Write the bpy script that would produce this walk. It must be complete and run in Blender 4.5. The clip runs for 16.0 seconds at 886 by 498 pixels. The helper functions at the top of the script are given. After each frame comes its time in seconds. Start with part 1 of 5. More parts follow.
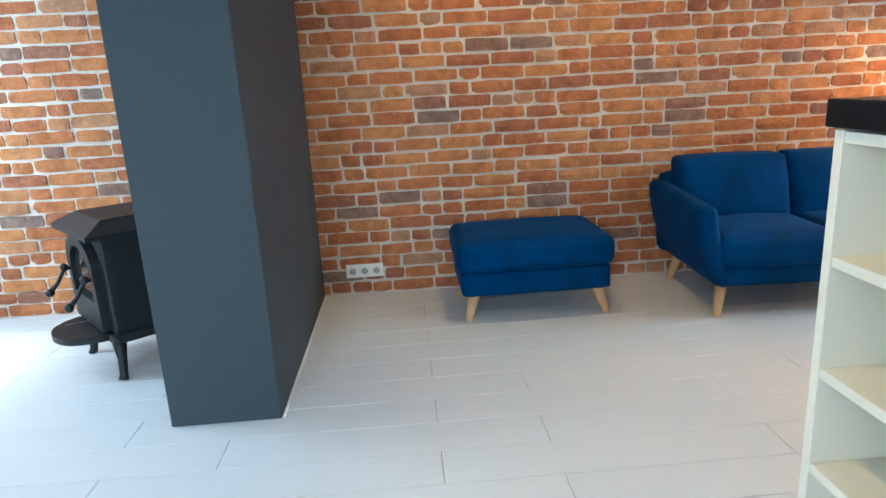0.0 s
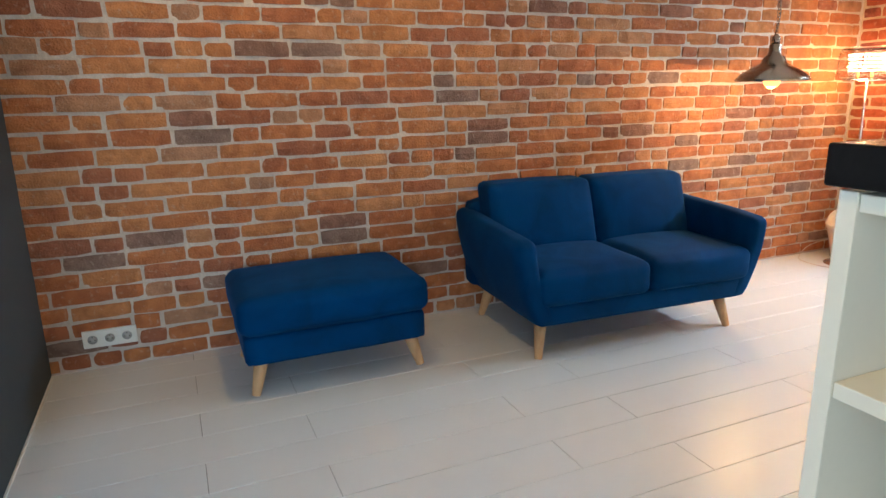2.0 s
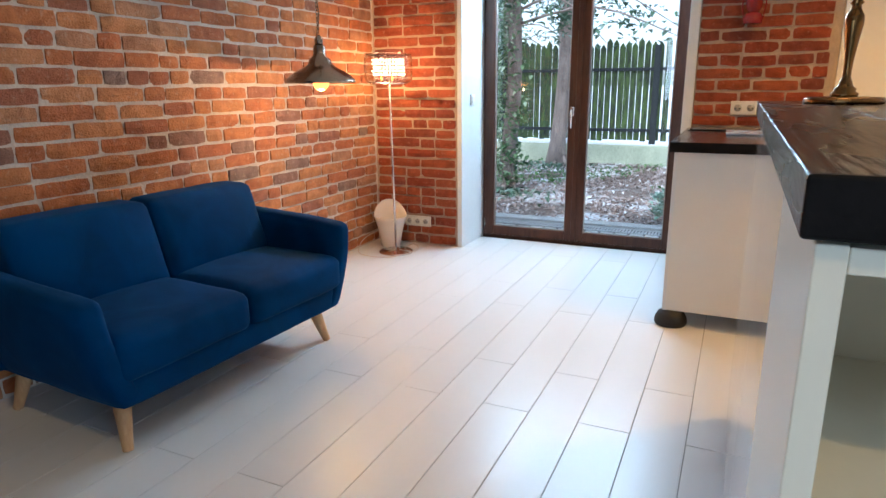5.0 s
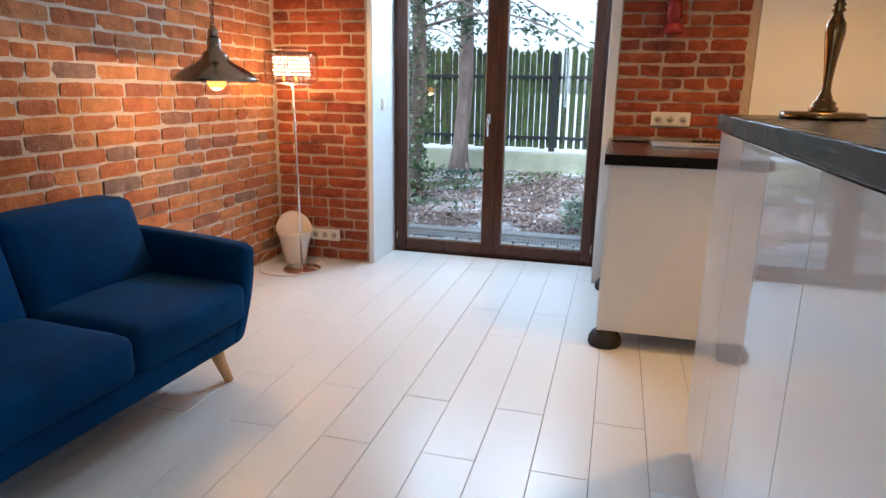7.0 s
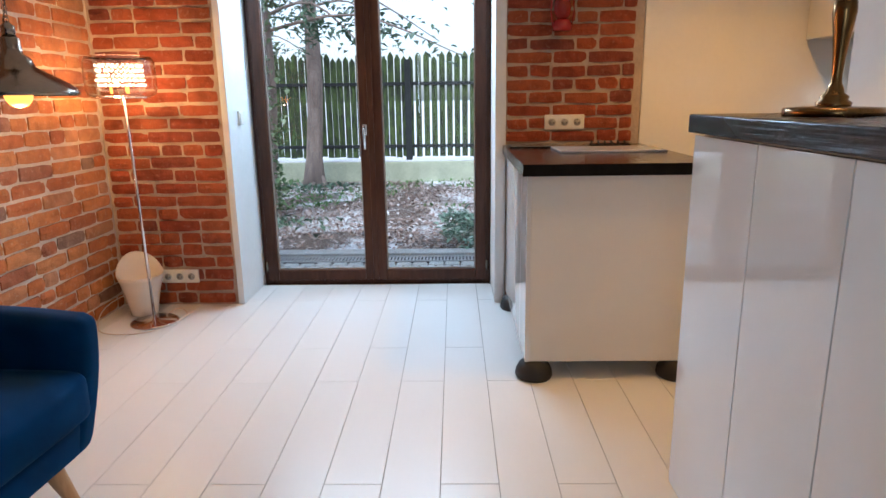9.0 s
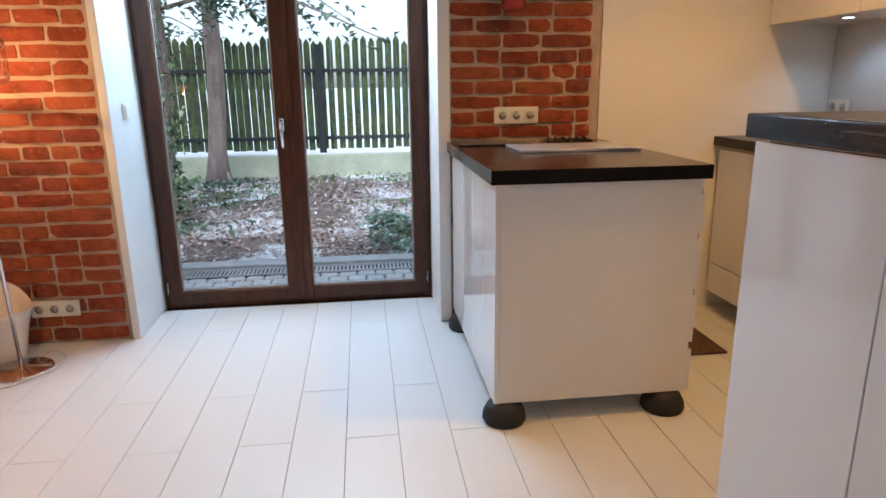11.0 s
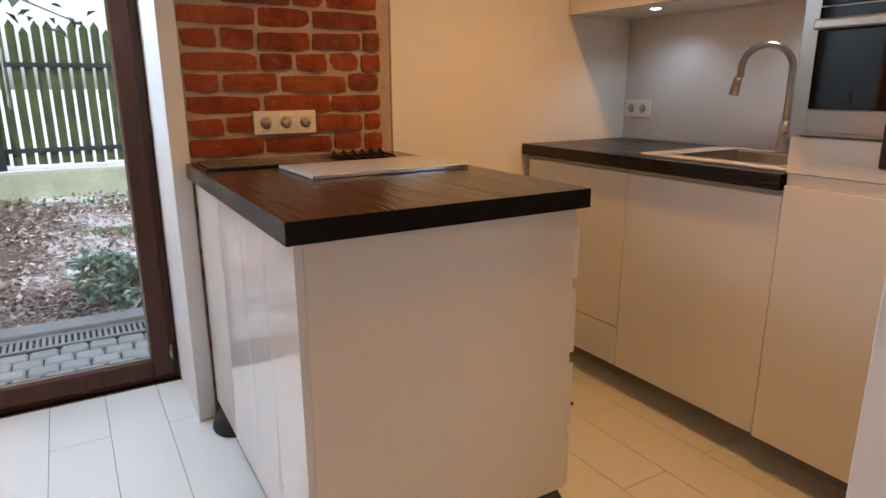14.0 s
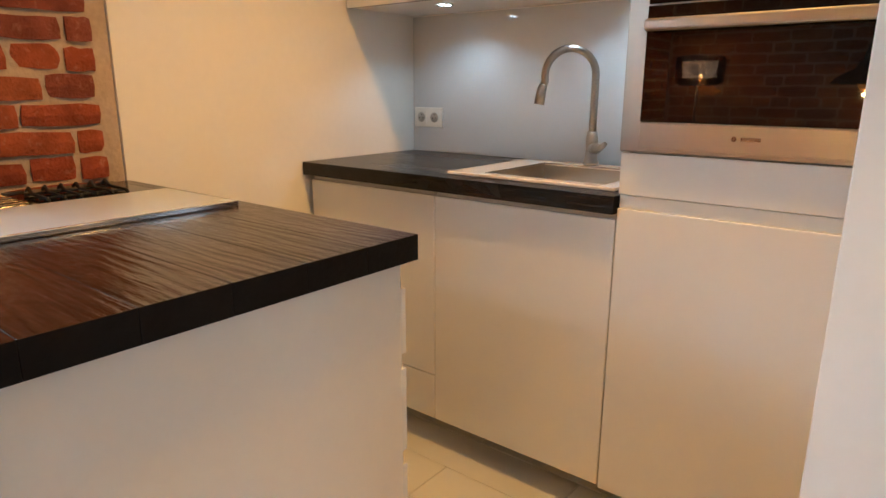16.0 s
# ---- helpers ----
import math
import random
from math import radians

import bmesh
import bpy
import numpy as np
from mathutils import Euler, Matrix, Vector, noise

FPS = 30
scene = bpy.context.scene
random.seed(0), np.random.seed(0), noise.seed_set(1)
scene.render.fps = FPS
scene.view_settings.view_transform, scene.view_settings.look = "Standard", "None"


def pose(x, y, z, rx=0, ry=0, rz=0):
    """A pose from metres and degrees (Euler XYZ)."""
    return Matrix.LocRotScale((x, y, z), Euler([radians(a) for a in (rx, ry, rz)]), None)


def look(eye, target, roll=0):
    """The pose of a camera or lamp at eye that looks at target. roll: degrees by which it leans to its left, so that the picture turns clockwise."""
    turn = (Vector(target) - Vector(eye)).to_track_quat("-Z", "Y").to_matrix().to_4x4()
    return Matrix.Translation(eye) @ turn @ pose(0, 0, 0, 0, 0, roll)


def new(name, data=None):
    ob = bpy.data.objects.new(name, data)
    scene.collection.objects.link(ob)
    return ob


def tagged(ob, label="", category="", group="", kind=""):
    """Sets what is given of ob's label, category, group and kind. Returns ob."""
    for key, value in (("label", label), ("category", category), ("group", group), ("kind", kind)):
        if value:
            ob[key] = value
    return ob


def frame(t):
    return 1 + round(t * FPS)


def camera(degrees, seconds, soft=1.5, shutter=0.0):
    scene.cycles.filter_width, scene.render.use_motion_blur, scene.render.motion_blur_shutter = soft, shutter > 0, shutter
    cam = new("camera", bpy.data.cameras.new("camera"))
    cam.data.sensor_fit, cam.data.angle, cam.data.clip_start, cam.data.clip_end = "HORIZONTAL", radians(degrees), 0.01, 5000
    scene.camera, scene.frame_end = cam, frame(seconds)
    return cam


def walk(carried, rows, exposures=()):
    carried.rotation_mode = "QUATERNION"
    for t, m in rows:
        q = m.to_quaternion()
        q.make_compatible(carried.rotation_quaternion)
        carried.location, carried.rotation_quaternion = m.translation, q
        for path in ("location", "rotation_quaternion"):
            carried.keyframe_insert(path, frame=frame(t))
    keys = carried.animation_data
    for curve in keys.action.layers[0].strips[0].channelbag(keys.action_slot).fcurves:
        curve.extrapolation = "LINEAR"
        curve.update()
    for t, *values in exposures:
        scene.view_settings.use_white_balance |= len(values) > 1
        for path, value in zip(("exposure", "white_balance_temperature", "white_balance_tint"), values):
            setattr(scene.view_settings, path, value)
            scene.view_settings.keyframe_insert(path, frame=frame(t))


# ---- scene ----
cam = camera(70.1, 16.0)
PATH = [
    (0, (-0.04, -0.105, 1.216), (0.065, 1.828, 0.712), -3.1),
    (0.5, (-0.014, 0.048, 1.228), (0.112, 1.977, 0.732), -3.0),
    (1, (0.011, 0.175, 1.223), (0.23, 2.098, 0.719), -2.6),
    (1.5, (0.02, 0.376, 1.213), (0.495, 2.257, 0.728), -1.6),
    (2, (0.031, 0.485, 1.220), (0.789, 2.271, 0.733), -1.1),
    (2.5, (0.067, 0.596, 1.214), (1.002, 2.293, 0.72), -0.7),
    (3, (0.101, 0.685, 1.219), (1.247, 2.249, 0.727), -0.7),
    (3.5, (0.143, 0.757, 1.215), (1.472, 2.166, 0.716), -0.5),
    (4, (0.169, 0.807, 1.216), (1.684, 2.005, 0.715), 0.2),
    (4.5, (0.176, 0.916, 1.219), (1.851, 1.888, 0.72), -0.3),
    (7, (0.448, 1.256, 1.216), (2.321, 1.759, 0.727), 1.0),
    (7.5, (0.567, 1.384, 1.209), (2.485, 1.696, 0.739), 0.8),
    (8, (0.627, 1.479, 1.219), (2.564, 1.633, 0.747), 0.9),
    (8.5, (0.743, 1.524, 1.204), (2.685, 1.621, 0.736), -0.1),
    (9, (0.893, 1.578, 1.207), (2.838, 1.617, 0.743), -0.8),
    (11.5, (1.585, 1.729, 1.22), (3.494, 1.397, 0.725), -0.8),
    (12, (1.769, 1.732, 1.187), (3.663, 1.303, 0.708), -1.2),
    (12.5, (1.88, 1.704, 1.19), (3.751, 1.191, 0.7), -1.4),
    (13, (2.047, 1.686, 1.189), (3.864, 1.009, 0.698), -1.1),
    (13.5, (2.178, 1.671, 1.196), (3.928, 0.84, 0.698), -0.6),
    (14, (2.291, 1.638, 1.192), (3.958, 0.652, 0.691), -0.2),
    (14.5, (2.433, 1.581, 1.192), (4.03, 0.482, 0.698), -0.3),
    (15, (2.517, 1.522, 1.191), (4.009, 0.285, 0.696), -0.4),
    (15.5, (2.6, 1.457, 1.203), (3.937, 0.056, 0.703), 0.5),
    (16, (2.707, 1.378, 1.202), (3.916, -0.138, 0.71), 0.2),
]
walk(cam, [(t, look(eye, target, roll)) for t, eye, target, roll in PATH], exposures=[
    (0.0, 1.42, 5300, -2), (1.0, 1.14, 5450, 1), (2.0, 1.04, 5500, 1), (3.0, 0.95, 5400, 0), (4.5, 0.70, 5200, 2), (8.0, 0.33, 5480, 7),
    (12.0, 0.18, 5650, 8), (14.0, 0.10, 6250, 13), (15.0, 0.20, 6450, 15), (16.0, 0.58, 5750, 4)])

# ---- light ----
world = bpy.data.worlds.new("sky")
scene.world = world
world.use_nodes = True
wn = world.node_tree
sky = wn.nodes.new("ShaderNodeTexSky")
sky.sky_type = "NISHITA"
sky.sun_disc = False
sky.sun_elevation = radians(55)
sky.sun_rotation = radians(270)
sky.air_density, sky.dust_density, sky.ozone_density = 1.0, 2.0, 3.0
cloud = wn.nodes.new("ShaderNodeHueSaturation")
cloud.inputs["Saturation"].default_value = 0.4
cloud.inputs["Value"].default_value = 1.6
wn.links.new(sky.outputs[0], cloud.inputs["Color"])
wn.links.new(cloud.outputs[0], wn.nodes["Background"].inputs[0])
wn.nodes["Background"].inputs[1].default_value = 0.15


def lamp(name, kind, at, watts, colour, size=0.03, aim=None, spread=None, sy=None):
    d = bpy.data.lights.new(name, kind)
    d.energy, d.color = watts, colour
    if kind == "AREA":
        d.shape, d.size, d.size_y = "RECTANGLE", size, sy or size
    else:
        d.shadow_soft_size = size
    if kind == "SPOT":
        d.spot_size, d.spot_blend = radians(spread), 0.7
    if kind == "SUN":
        d.angle = radians(12)
    ob = new(name, d)
    if kind == "AREA" and spread:
        d.spread = radians(spread)
    ob.matrix_world = look(at, aim) if aim else Matrix.Translation(at)
    return ob


WARM = (1.0, 0.60, 0.27)
AMBER = (1.0, 0.50, 0.16)
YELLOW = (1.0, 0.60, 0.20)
KITCHEN = (1.0, 0.47, 0.10)
lamp("sun", "SUN", (-5, 2.5, 14), 1.5, (1.0, 0.98, 0.96), aim=(4, 2.2, 0))
lamp("window_daylight", "AREA", (-3.17, 2.75, 1.5), 19, (0.74, 0.87, 1.0), 1.05, aim=(0, 2.75, 1.4), sy=1.2)
# Fill lamp behind the view; no south window is known.
lamp("south_fill_light", "AREA", (-1.2, -2.37, 1.5), 17, (0.78, 0.89, 1.0), 1.7, aim=(-1.5, 0.6, 0.7), sy=1.4, spread=95)
lamp("door_daylight", "AREA", (5.16, 2.1, 2.12), 42, (0.72, 0.88, 1.0), 1.4, aim=(2.6, 2.0, 0.1), sy=0.24)
lamp("pendant_light", "POINT", (3.17, 3.12, 1.175), 10, AMBER, 0.012)
lamp("crystal_light", "POINT", (4.20, 3.30, 1.30), 11, AMBER, 0.012)
lamp("table_light", "POINT", (2.33, 0.74, 1.70), 9, WARM, 0.04)
# Three warm spots for ceiling lamps out of view, placed by their pools.
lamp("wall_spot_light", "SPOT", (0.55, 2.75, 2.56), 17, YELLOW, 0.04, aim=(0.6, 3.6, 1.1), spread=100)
# Unseen lamp, added to warm the bar's open shelves.
lamp("unseen_hall_spot", "SPOT", (-0.25, 0.75, 2.56), 22, YELLOW, 0.04, aim=(0.55, 0.7, 0.6), spread=80)
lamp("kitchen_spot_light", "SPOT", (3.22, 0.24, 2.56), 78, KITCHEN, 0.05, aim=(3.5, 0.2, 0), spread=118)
lamp("cabinet_light", "SPOT", (4.20, -0.50, 1.475), 2.2, (0.74, 0.90, 1.0), 0.02, aim=(4.20, -0.55, 0.9), spread=140)
lamp("cabinet_light", "SPOT", (3.60, -0.50, 1.475), 2.2, (0.74, 0.90, 1.0), 0.02, aim=(3.60, -0.55, 0.9), spread=140)

# ---- materials ----


def shader(name, rough=0.5, metal=0.0, coat=0.0, spec=0.5):
    m = bpy.data.materials.new(name)
    m.use_nodes = True
    nt = m.node_tree
    b = nt.nodes["Principled BSDF"]
    b.inputs["Roughness"].default_value = rough
    b.inputs["Metallic"].default_value = metal
    b.inputs["Coat Weight"].default_value = coat
    b.inputs["Coat Roughness"].default_value = 0.04
    b.inputs["Specular IOR Level"].default_value = spec
    return m, nt, b


def place(nt, stretch=(1, 1, 1)):
    g = nt.nodes.new("ShaderNodeNewGeometry")
    mp = nt.nodes.new("ShaderNodeMapping")
    mp.inputs["Scale"].default_value = stretch
    nt.links.new(g.outputs["Position"], mp.inputs["Vector"])
    return mp.outputs[0]


def grain(nt, vec, scale, detail=4.0, distort=0.0):
    n = nt.nodes.new("ShaderNodeTexNoise")
    n.inputs["Scale"].default_value = scale
    n.inputs["Detail"].default_value = detail
    n.inputs["Distortion"].default_value = distort
    nt.links.new(vec, n.inputs["Vector"])
    return n.outputs["Fac"]


def ramp(nt, fac, stops):
    r = nt.nodes.new("ShaderNodeValToRGB")
    e = r.color_ramp.elements
    while len(e) < len(stops):
        e.new(0.5)
    for el, (p, c) in zip(e, stops):
        el.position, el.color = p, (*c, 1)
    nt.links.new(fac, r.inputs[0])
    return r.outputs[0]


def arith(nt, op, a, b):
    n = nt.nodes.new("ShaderNodeMath")
    n.operation = op
    for i, v in enumerate((a, b)):
        if isinstance(v, (int, float)):
            n.inputs[i].default_value = v
        else:
            nt.links.new(v, n.inputs[i])
    return n.outputs[0]


def blend(nt, fac, a, b, mode="MIX"):
    n = nt.nodes.new("ShaderNodeMix")
    n.data_type, n.blend_type = "RGBA", mode
    for sock, v in ((n.inputs[0], fac), (n.inputs[6], a), (n.inputs[7], b)):
        if isinstance(v, (int, float)):
            sock.default_value = v
        elif isinstance(v, tuple):
            sock.default_value = (*v, 1)
        else:
            nt.links.new(v, sock)
    return n.outputs[2]


def relief(nt, b, height, strength=0.3, distance=0.01):
    n = nt.nodes.new("ShaderNodeBump")
    n.inputs["Strength"].default_value = strength
    n.inputs["Distance"].default_value = distance
    nt.links.new(height, n.inputs["Height"])
    nt.links.new(n.outputs[0], b.inputs["Normal"])


def plain(name, c, rough=0.5, metal=0.0, var=0.12, scale=6.0, fine=90.0, bump=0.1, dist=0.002, coat=0.0, stretch=(1, 1, 1), rvar=0.08, spec=0.5):
    """Paint, plaster, cloth or metal, varied at two scales."""
    m, nt, b = shader(name, rough, metal, coat, spec)
    v = place(nt, stretch)
    big, small = grain(nt, v, scale, 5), grain(nt, v, fine, 3)
    mixed = arith(nt, "ADD", arith(nt, "MULTIPLY", big, 0.65), arith(nt, "MULTIPLY", small, 0.35))
    lo, hi = tuple(x * (1 - var) for x in c), tuple(min(x * (1 + var), 0.95) for x in c)
    nt.links.new(ramp(nt, mixed, [(0.3, lo), (0.7, hi)]), b.inputs["Base Color"])
    nt.links.new(arith(nt, "ADD", arith(nt, "MULTIPLY", big, rvar * 2), rough - rvar), b.inputs["Roughness"])
    if bump:
        relief(nt, b, small, bump, dist)
    return m


def brick_material(name, stops, dust):
    m, nt, b = shader(name, 0.85, spec=0.25)
    v = place(nt)
    g = nt.nodes.new("ShaderNodeNewGeometry")
    o = nt.nodes.new("ShaderNodeObjectInfo")
    pick = arith(nt, "FRACT", arith(nt, "ADD", g.outputs["Random Per Island"], o.outputs["Random"]), 0)
    base = ramp(nt, pick, stops)
    blotch, fine = grain(nt, v, 14, 6, 0.6), grain(nt, v, 120, 4)
    col = blend(nt, 1.0, base, ramp(nt, blotch, [(0.3, (0.68, 0.63, 0.6)), (0.7, (1.12, 1.1, 1.05))]), "MULTIPLY")
    col = blend(nt, ramp(nt, grain(nt, v, 45, 6, 0.4), [(0.58, (0, 0, 0)), (0.76, (0.40, 0.40, 0.40))]), col, dust)
    nt.links.new(col, b.inputs["Base Color"])
    relief(nt, b, arith(nt, "ADD", blotch, arith(nt, "MULTIPLY", fine, 0.6)), 0.9, 0.010)
    return m


def wood_material(name, dark, light, stretch, rough=0.4, bump=0.5, coat=0.0, lo=0.35, hi=0.7):
    m, nt, b = shader(name, rough, coat=coat, spec=0.3)
    v = place(nt, stretch)
    a, f = grain(nt, v, 3.0, 6, 1.2), grain(nt, v, 14, 5, 0.3)
    mixed = arith(nt, "ADD", arith(nt, "MULTIPLY", a, 0.6), arith(nt, "MULTIPLY", f, 0.4))
    nt.links.new(ramp(nt, mixed, [(lo, dark), (hi, light)]), b.inputs["Base Color"])
    nt.links.new(arith(nt, "ADD", arith(nt, "MULTIPLY", f, 0.3), rough - 0.15), b.inputs["Roughness"])
    relief(nt, b, mixed, bump, 0.007)
    return m


def burnt_wood(name, dark, light, rough, bump):
    """Brushed and charred boards: rings drawn out along x, raised in relief, each board its own tone."""
    m, nt, b = shader(name, rough, spec=0.35)
    o = nt.nodes.new("ShaderNodeObjectInfo")
    mp = nt.nodes.new("ShaderNodeMapping")
    g = nt.nodes.new("ShaderNodeNewGeometry")
    mp.inputs["Scale"].default_value = (0.22, 1, 1)
    nt.links.new(g.outputs["Position"], mp.inputs["Vector"])
    shift = nt.nodes.new("ShaderNodeCombineXYZ")
    nt.links.new(arith(nt, "MULTIPLY", o.outputs["Random"], 7.0), shift.inputs[0])
    nt.links.new(arith(nt, "MULTIPLY", o.outputs["Random"], 3.0), shift.inputs[2])
    nt.links.new(shift.outputs[0], mp.inputs["Location"])
    w = nt.nodes.new("ShaderNodeTexWave")
    w.wave_type, w.bands_direction = "BANDS", "Y"
    for key, val in (("Scale", 14.0), ("Distortion", 15.0), ("Detail", 4.0), ("Detail Scale", 0.7), ("Detail Roughness", 0.55)):
        w.inputs[key].default_value = val
    nt.links.new(mp.outputs[0], w.inputs["Vector"])
    streak = grain(nt, place(nt, (1.5, 60, 60)), 2.2, 5)
    worn = grain(nt, place(nt, (0.7, 2.2, 2)), 3.0, 4, 0.5)
    mixed = arith(nt, "ADD", arith(nt, "MULTIPLY", w.outputs["Fac"], 0.22), arith(nt, "ADD", arith(nt, "MULTIPLY", streak, 0.42), arith(nt, "MULTIPLY", worn, 0.42)))
    tone = arith(nt, "ADD", mixed, arith(nt, "MULTIPLY", arith(nt, "SUBTRACT", o.outputs["Random"], 0.5), 0.16))
    nt.links.new(ramp(nt, tone, [(0.40, dark), (0.80, light)]), b.inputs["Base Color"])
    nt.links.new(arith(nt, "ADD", arith(nt, "MULTIPLY", worn, 0.2), rough - 0.1), b.inputs["Roughness"])
    swell = grain(nt, place(nt, (4, 12, 12)), 1.6, 3, 0.6)
    relief(nt, b, arith(nt, "ADD", arith(nt, "MULTIPLY", swell, 1.2), arith(nt, "ADD", arith(nt, "MULTIPLY", w.outputs["Fac"], 0.18), arith(nt, "MULTIPLY", streak, 0.5))), bump, 0.004)
    return m


def velvet(name, c):
    m, nt, b = shader(name, 0.85, spec=0.08)
    v = place(nt)
    big, small = grain(nt, v, 5, 4, 0.8), grain(nt, v, 260, 2)
    nt.links.new(ramp(nt, big, [(0.3, tuple(x * 0.78 for x in c)), (0.7, tuple(x * 1.22 for x in c))]), b.inputs["Base Color"])
    b.inputs["Sheen Weight"].default_value = 0.11
    b.inputs["Sheen Roughness"].default_value = 0.35
    b.inputs["Sheen Tint"].default_value = (0.10, 0.35, 0.8, 1)
    relief(nt, b, arith(nt, "ADD", big, arith(nt, "MULTIPLY", small, 0.25)), 0.25, 0.006)
    return m


def glass_material(name, tint=(1, 1, 1), rough=0.0):
    m, nt, b = shader(name, rough)
    b.inputs["Base Color"].default_value = (*tint, 1)
    b.inputs["Transmission Weight"].default_value = 1.0
    b.inputs["IOR"].default_value = 1.45
    return m


def glow(name, c, strength):
    m, nt, b = shader(name, 0.4)
    b.inputs["Base Color"].default_value = (*c, 1)
    b.inputs["Emission Color"].default_value = (*c, 1)
    b.inputs["Emission Strength"].default_value = strength
    return m


NORTH_BRICK = brick_material("old_brick", [(0.0, (0.24, 0.16, 0.125)), (0.07, (0.27, 0.13, 0.085)), (0.15, (0.33, 0.12, 0.06)), (0.35, (0.41, 0.14, 0.052)), (0.6, (0.45, 0.17, 0.060)), (0.85, (0.50, 0.215, 0.08)), (1.0, (0.40, 0.21, 0.12))], (0.58, 0.45, 0.34))
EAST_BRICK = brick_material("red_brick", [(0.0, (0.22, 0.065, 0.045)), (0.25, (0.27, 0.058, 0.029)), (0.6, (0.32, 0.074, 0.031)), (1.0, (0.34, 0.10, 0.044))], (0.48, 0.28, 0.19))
MORTAR = plain("lime_mortar", (0.57, 0.49, 0.41), 0.95, var=0.2, scale=9, fine=70, bump=0.7, dist=0.005)
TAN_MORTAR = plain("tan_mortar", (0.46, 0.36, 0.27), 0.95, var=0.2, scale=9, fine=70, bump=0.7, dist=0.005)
PLASTER = plain("white_plaster", (0.80, 0.78, 0.74), 0.75, var=0.03, scale=3, fine=40, bump=0.15)
REVEAL = plain("reveal_plaster", (0.72, 0.75, 0.76), 0.8, var=0.05, scale=4, fine=30, bump=0.25, dist=0.004)
ANTHRACITE = plain("anthracite_paint", (0.030, 0.041, 0.049), 0.7, var=0.1, scale=3, fine=60, bump=0.2)
TILE = plain("pale_porcelain", (0.70, 0.70, 0.69), 0.31, var=0.02, scale=2.5, fine=50, bump=0.03, dist=0.001, rvar=0.015, stretch=(0.6, 1.2, 1))
GROUT = plain("grey_grout", (0.28, 0.27, 0.26), 0.9, var=0.15)
GLOSS = plain("white_gloss_lacquer", (0.78, 0.77, 0.75), 0.03, var=0.015, scale=2, bump=0.0, coat=0.4, rvar=0.01)
LAMINATE = plain("white_laminate", (0.76, 0.73, 0.68), 0.42, var=0.02, scale=3, bump=0.03)
SHELF_WHITE = plain("white_shelf_board", (0.80, 0.74, 0.60), 0.35, var=0.02, scale=3, bump=0.02)
CHARRED = burnt_wood("charred_oak", (0.006, 0.003, 0.0025), (0.060, 0.024, 0.010), 0.17, 0.7)
BAR_WOOD = burnt_wood("charred_bar_wood", (0.004, 0.004, 0.004), (0.036, 0.018, 0.011), 0.27, 0.9)
CHARRED_END = plain("charred_end_grain", (0.006, 0.005, 0.005), 0.6, var=0.4, scale=20, bump=0.3, dist=0.003, spec=0.12)
BEECH = wood_material("beech", (0.52, 0.30, 0.14), (0.68, 0.43, 0.22), (8, 8, 1.2), 0.45, 0.1)
FRAME_WOOD = wood_material("brown_window_wood", (0.050, 0.020, 0.012), (0.10, 0.042, 0.024), (6, 6, 0.8), 0.35, 0.15)
BLUE = velvet("blue_velvet", (0.002, 0.033, 0.112))
IRON = plain("black_cast_iron", (0.010, 0.011, 0.012), 0.5, var=0.25, scale=8, fine=160, bump=0.3, dist=0.002, spec=0.35)
RUBBER = plain("black_rubber", (0.012, 0.012, 0.013), 0.6, var=0.2, bump=0.1)
CHROME = plain("chrome", (0.75, 0.75, 0.76), 0.09, 1.0, var=0.04, bump=0.0, rvar=0.03)
STEEL = plain("brushed_steel", (0.34, 0.315, 0.285), 0.28, 1.0, var=0.03, scale=3, fine=60, bump=0.0, rvar=0.01)
SMOKED = plain("smoked_bronze_metal", (0.30, 0.26, 0.21), 0.2, 1.0, var=0.15, scale=9, bump=0.0)
BRASS = plain("antique_brass", (0.20, 0.11, 0.038), 0.25, 1.0, var=0.25, scale=14, bump=0.05)
PLASTIC = plain("white_plastic", (0.78, 0.76, 0.70), 0.35, var=0.02, bump=0.0)
SOCKET_DARK = plain("grey_plastic_well", (0.42, 0.40, 0.37), 0.5, var=0.05, bump=0.0)
# Near-black: shade of gaps and openings put into colour; also the oven display.
SHADE_AND_DISPLAY_BLACK = plain("shade_and_display_black", (0.02, 0.02, 0.02), 0.8, bump=0.0)
CERAMIC = plain("white_ceramic", (0.80, 0.74, 0.68), 0.12, var=0.03, bump=0.0, coat=0.5)
SPLASH = plain("pale_grey_back_glass", (0.56, 0.58, 0.59), 0.05, var=0.02, bump=0.0, coat=0.4, rvar=0.01)
GLASS = glass_material("clear_glass")
SMOKY_GLASS = glass_material("smoky_lamp_glass", (0.94, 0.92, 0.90))
BLACK_GLASS = plain("black_oven_glass", (0.004, 0.0035, 0.0035), 0.02, var=0.1, bump=0.0, rvar=0.005, spec=0.3)
STOVE_GLASS = plain("stove_glass", (0.02, 0.02, 0.022), 0.04, var=0.1, bump=0.0, rvar=0.01)
BULB = glow("amber_bulb", (1.0, 0.40, 0.07), 1.7)
SPOT_GLOW = glow("cool_spot", (0.85, 0.93, 1.0), 12.0)
CRYSTAL = glow("lit_crystal", (1.0, 0.66, 0.42), 4.0)
RED_LACQUER = plain("red_lacquer", (0.30, 0.02, 0.02), 0.2, var=0.2, bump=0.0)
RED_WOOD = plain("red_brown_board", (0.22, 0.06, 0.035), 0.6, var=0.2, scale=12)
RED_GLASS = plain("red_glass", (0.22, 0.012, 0.01), 0.1, var=0.2, bump=0.0)
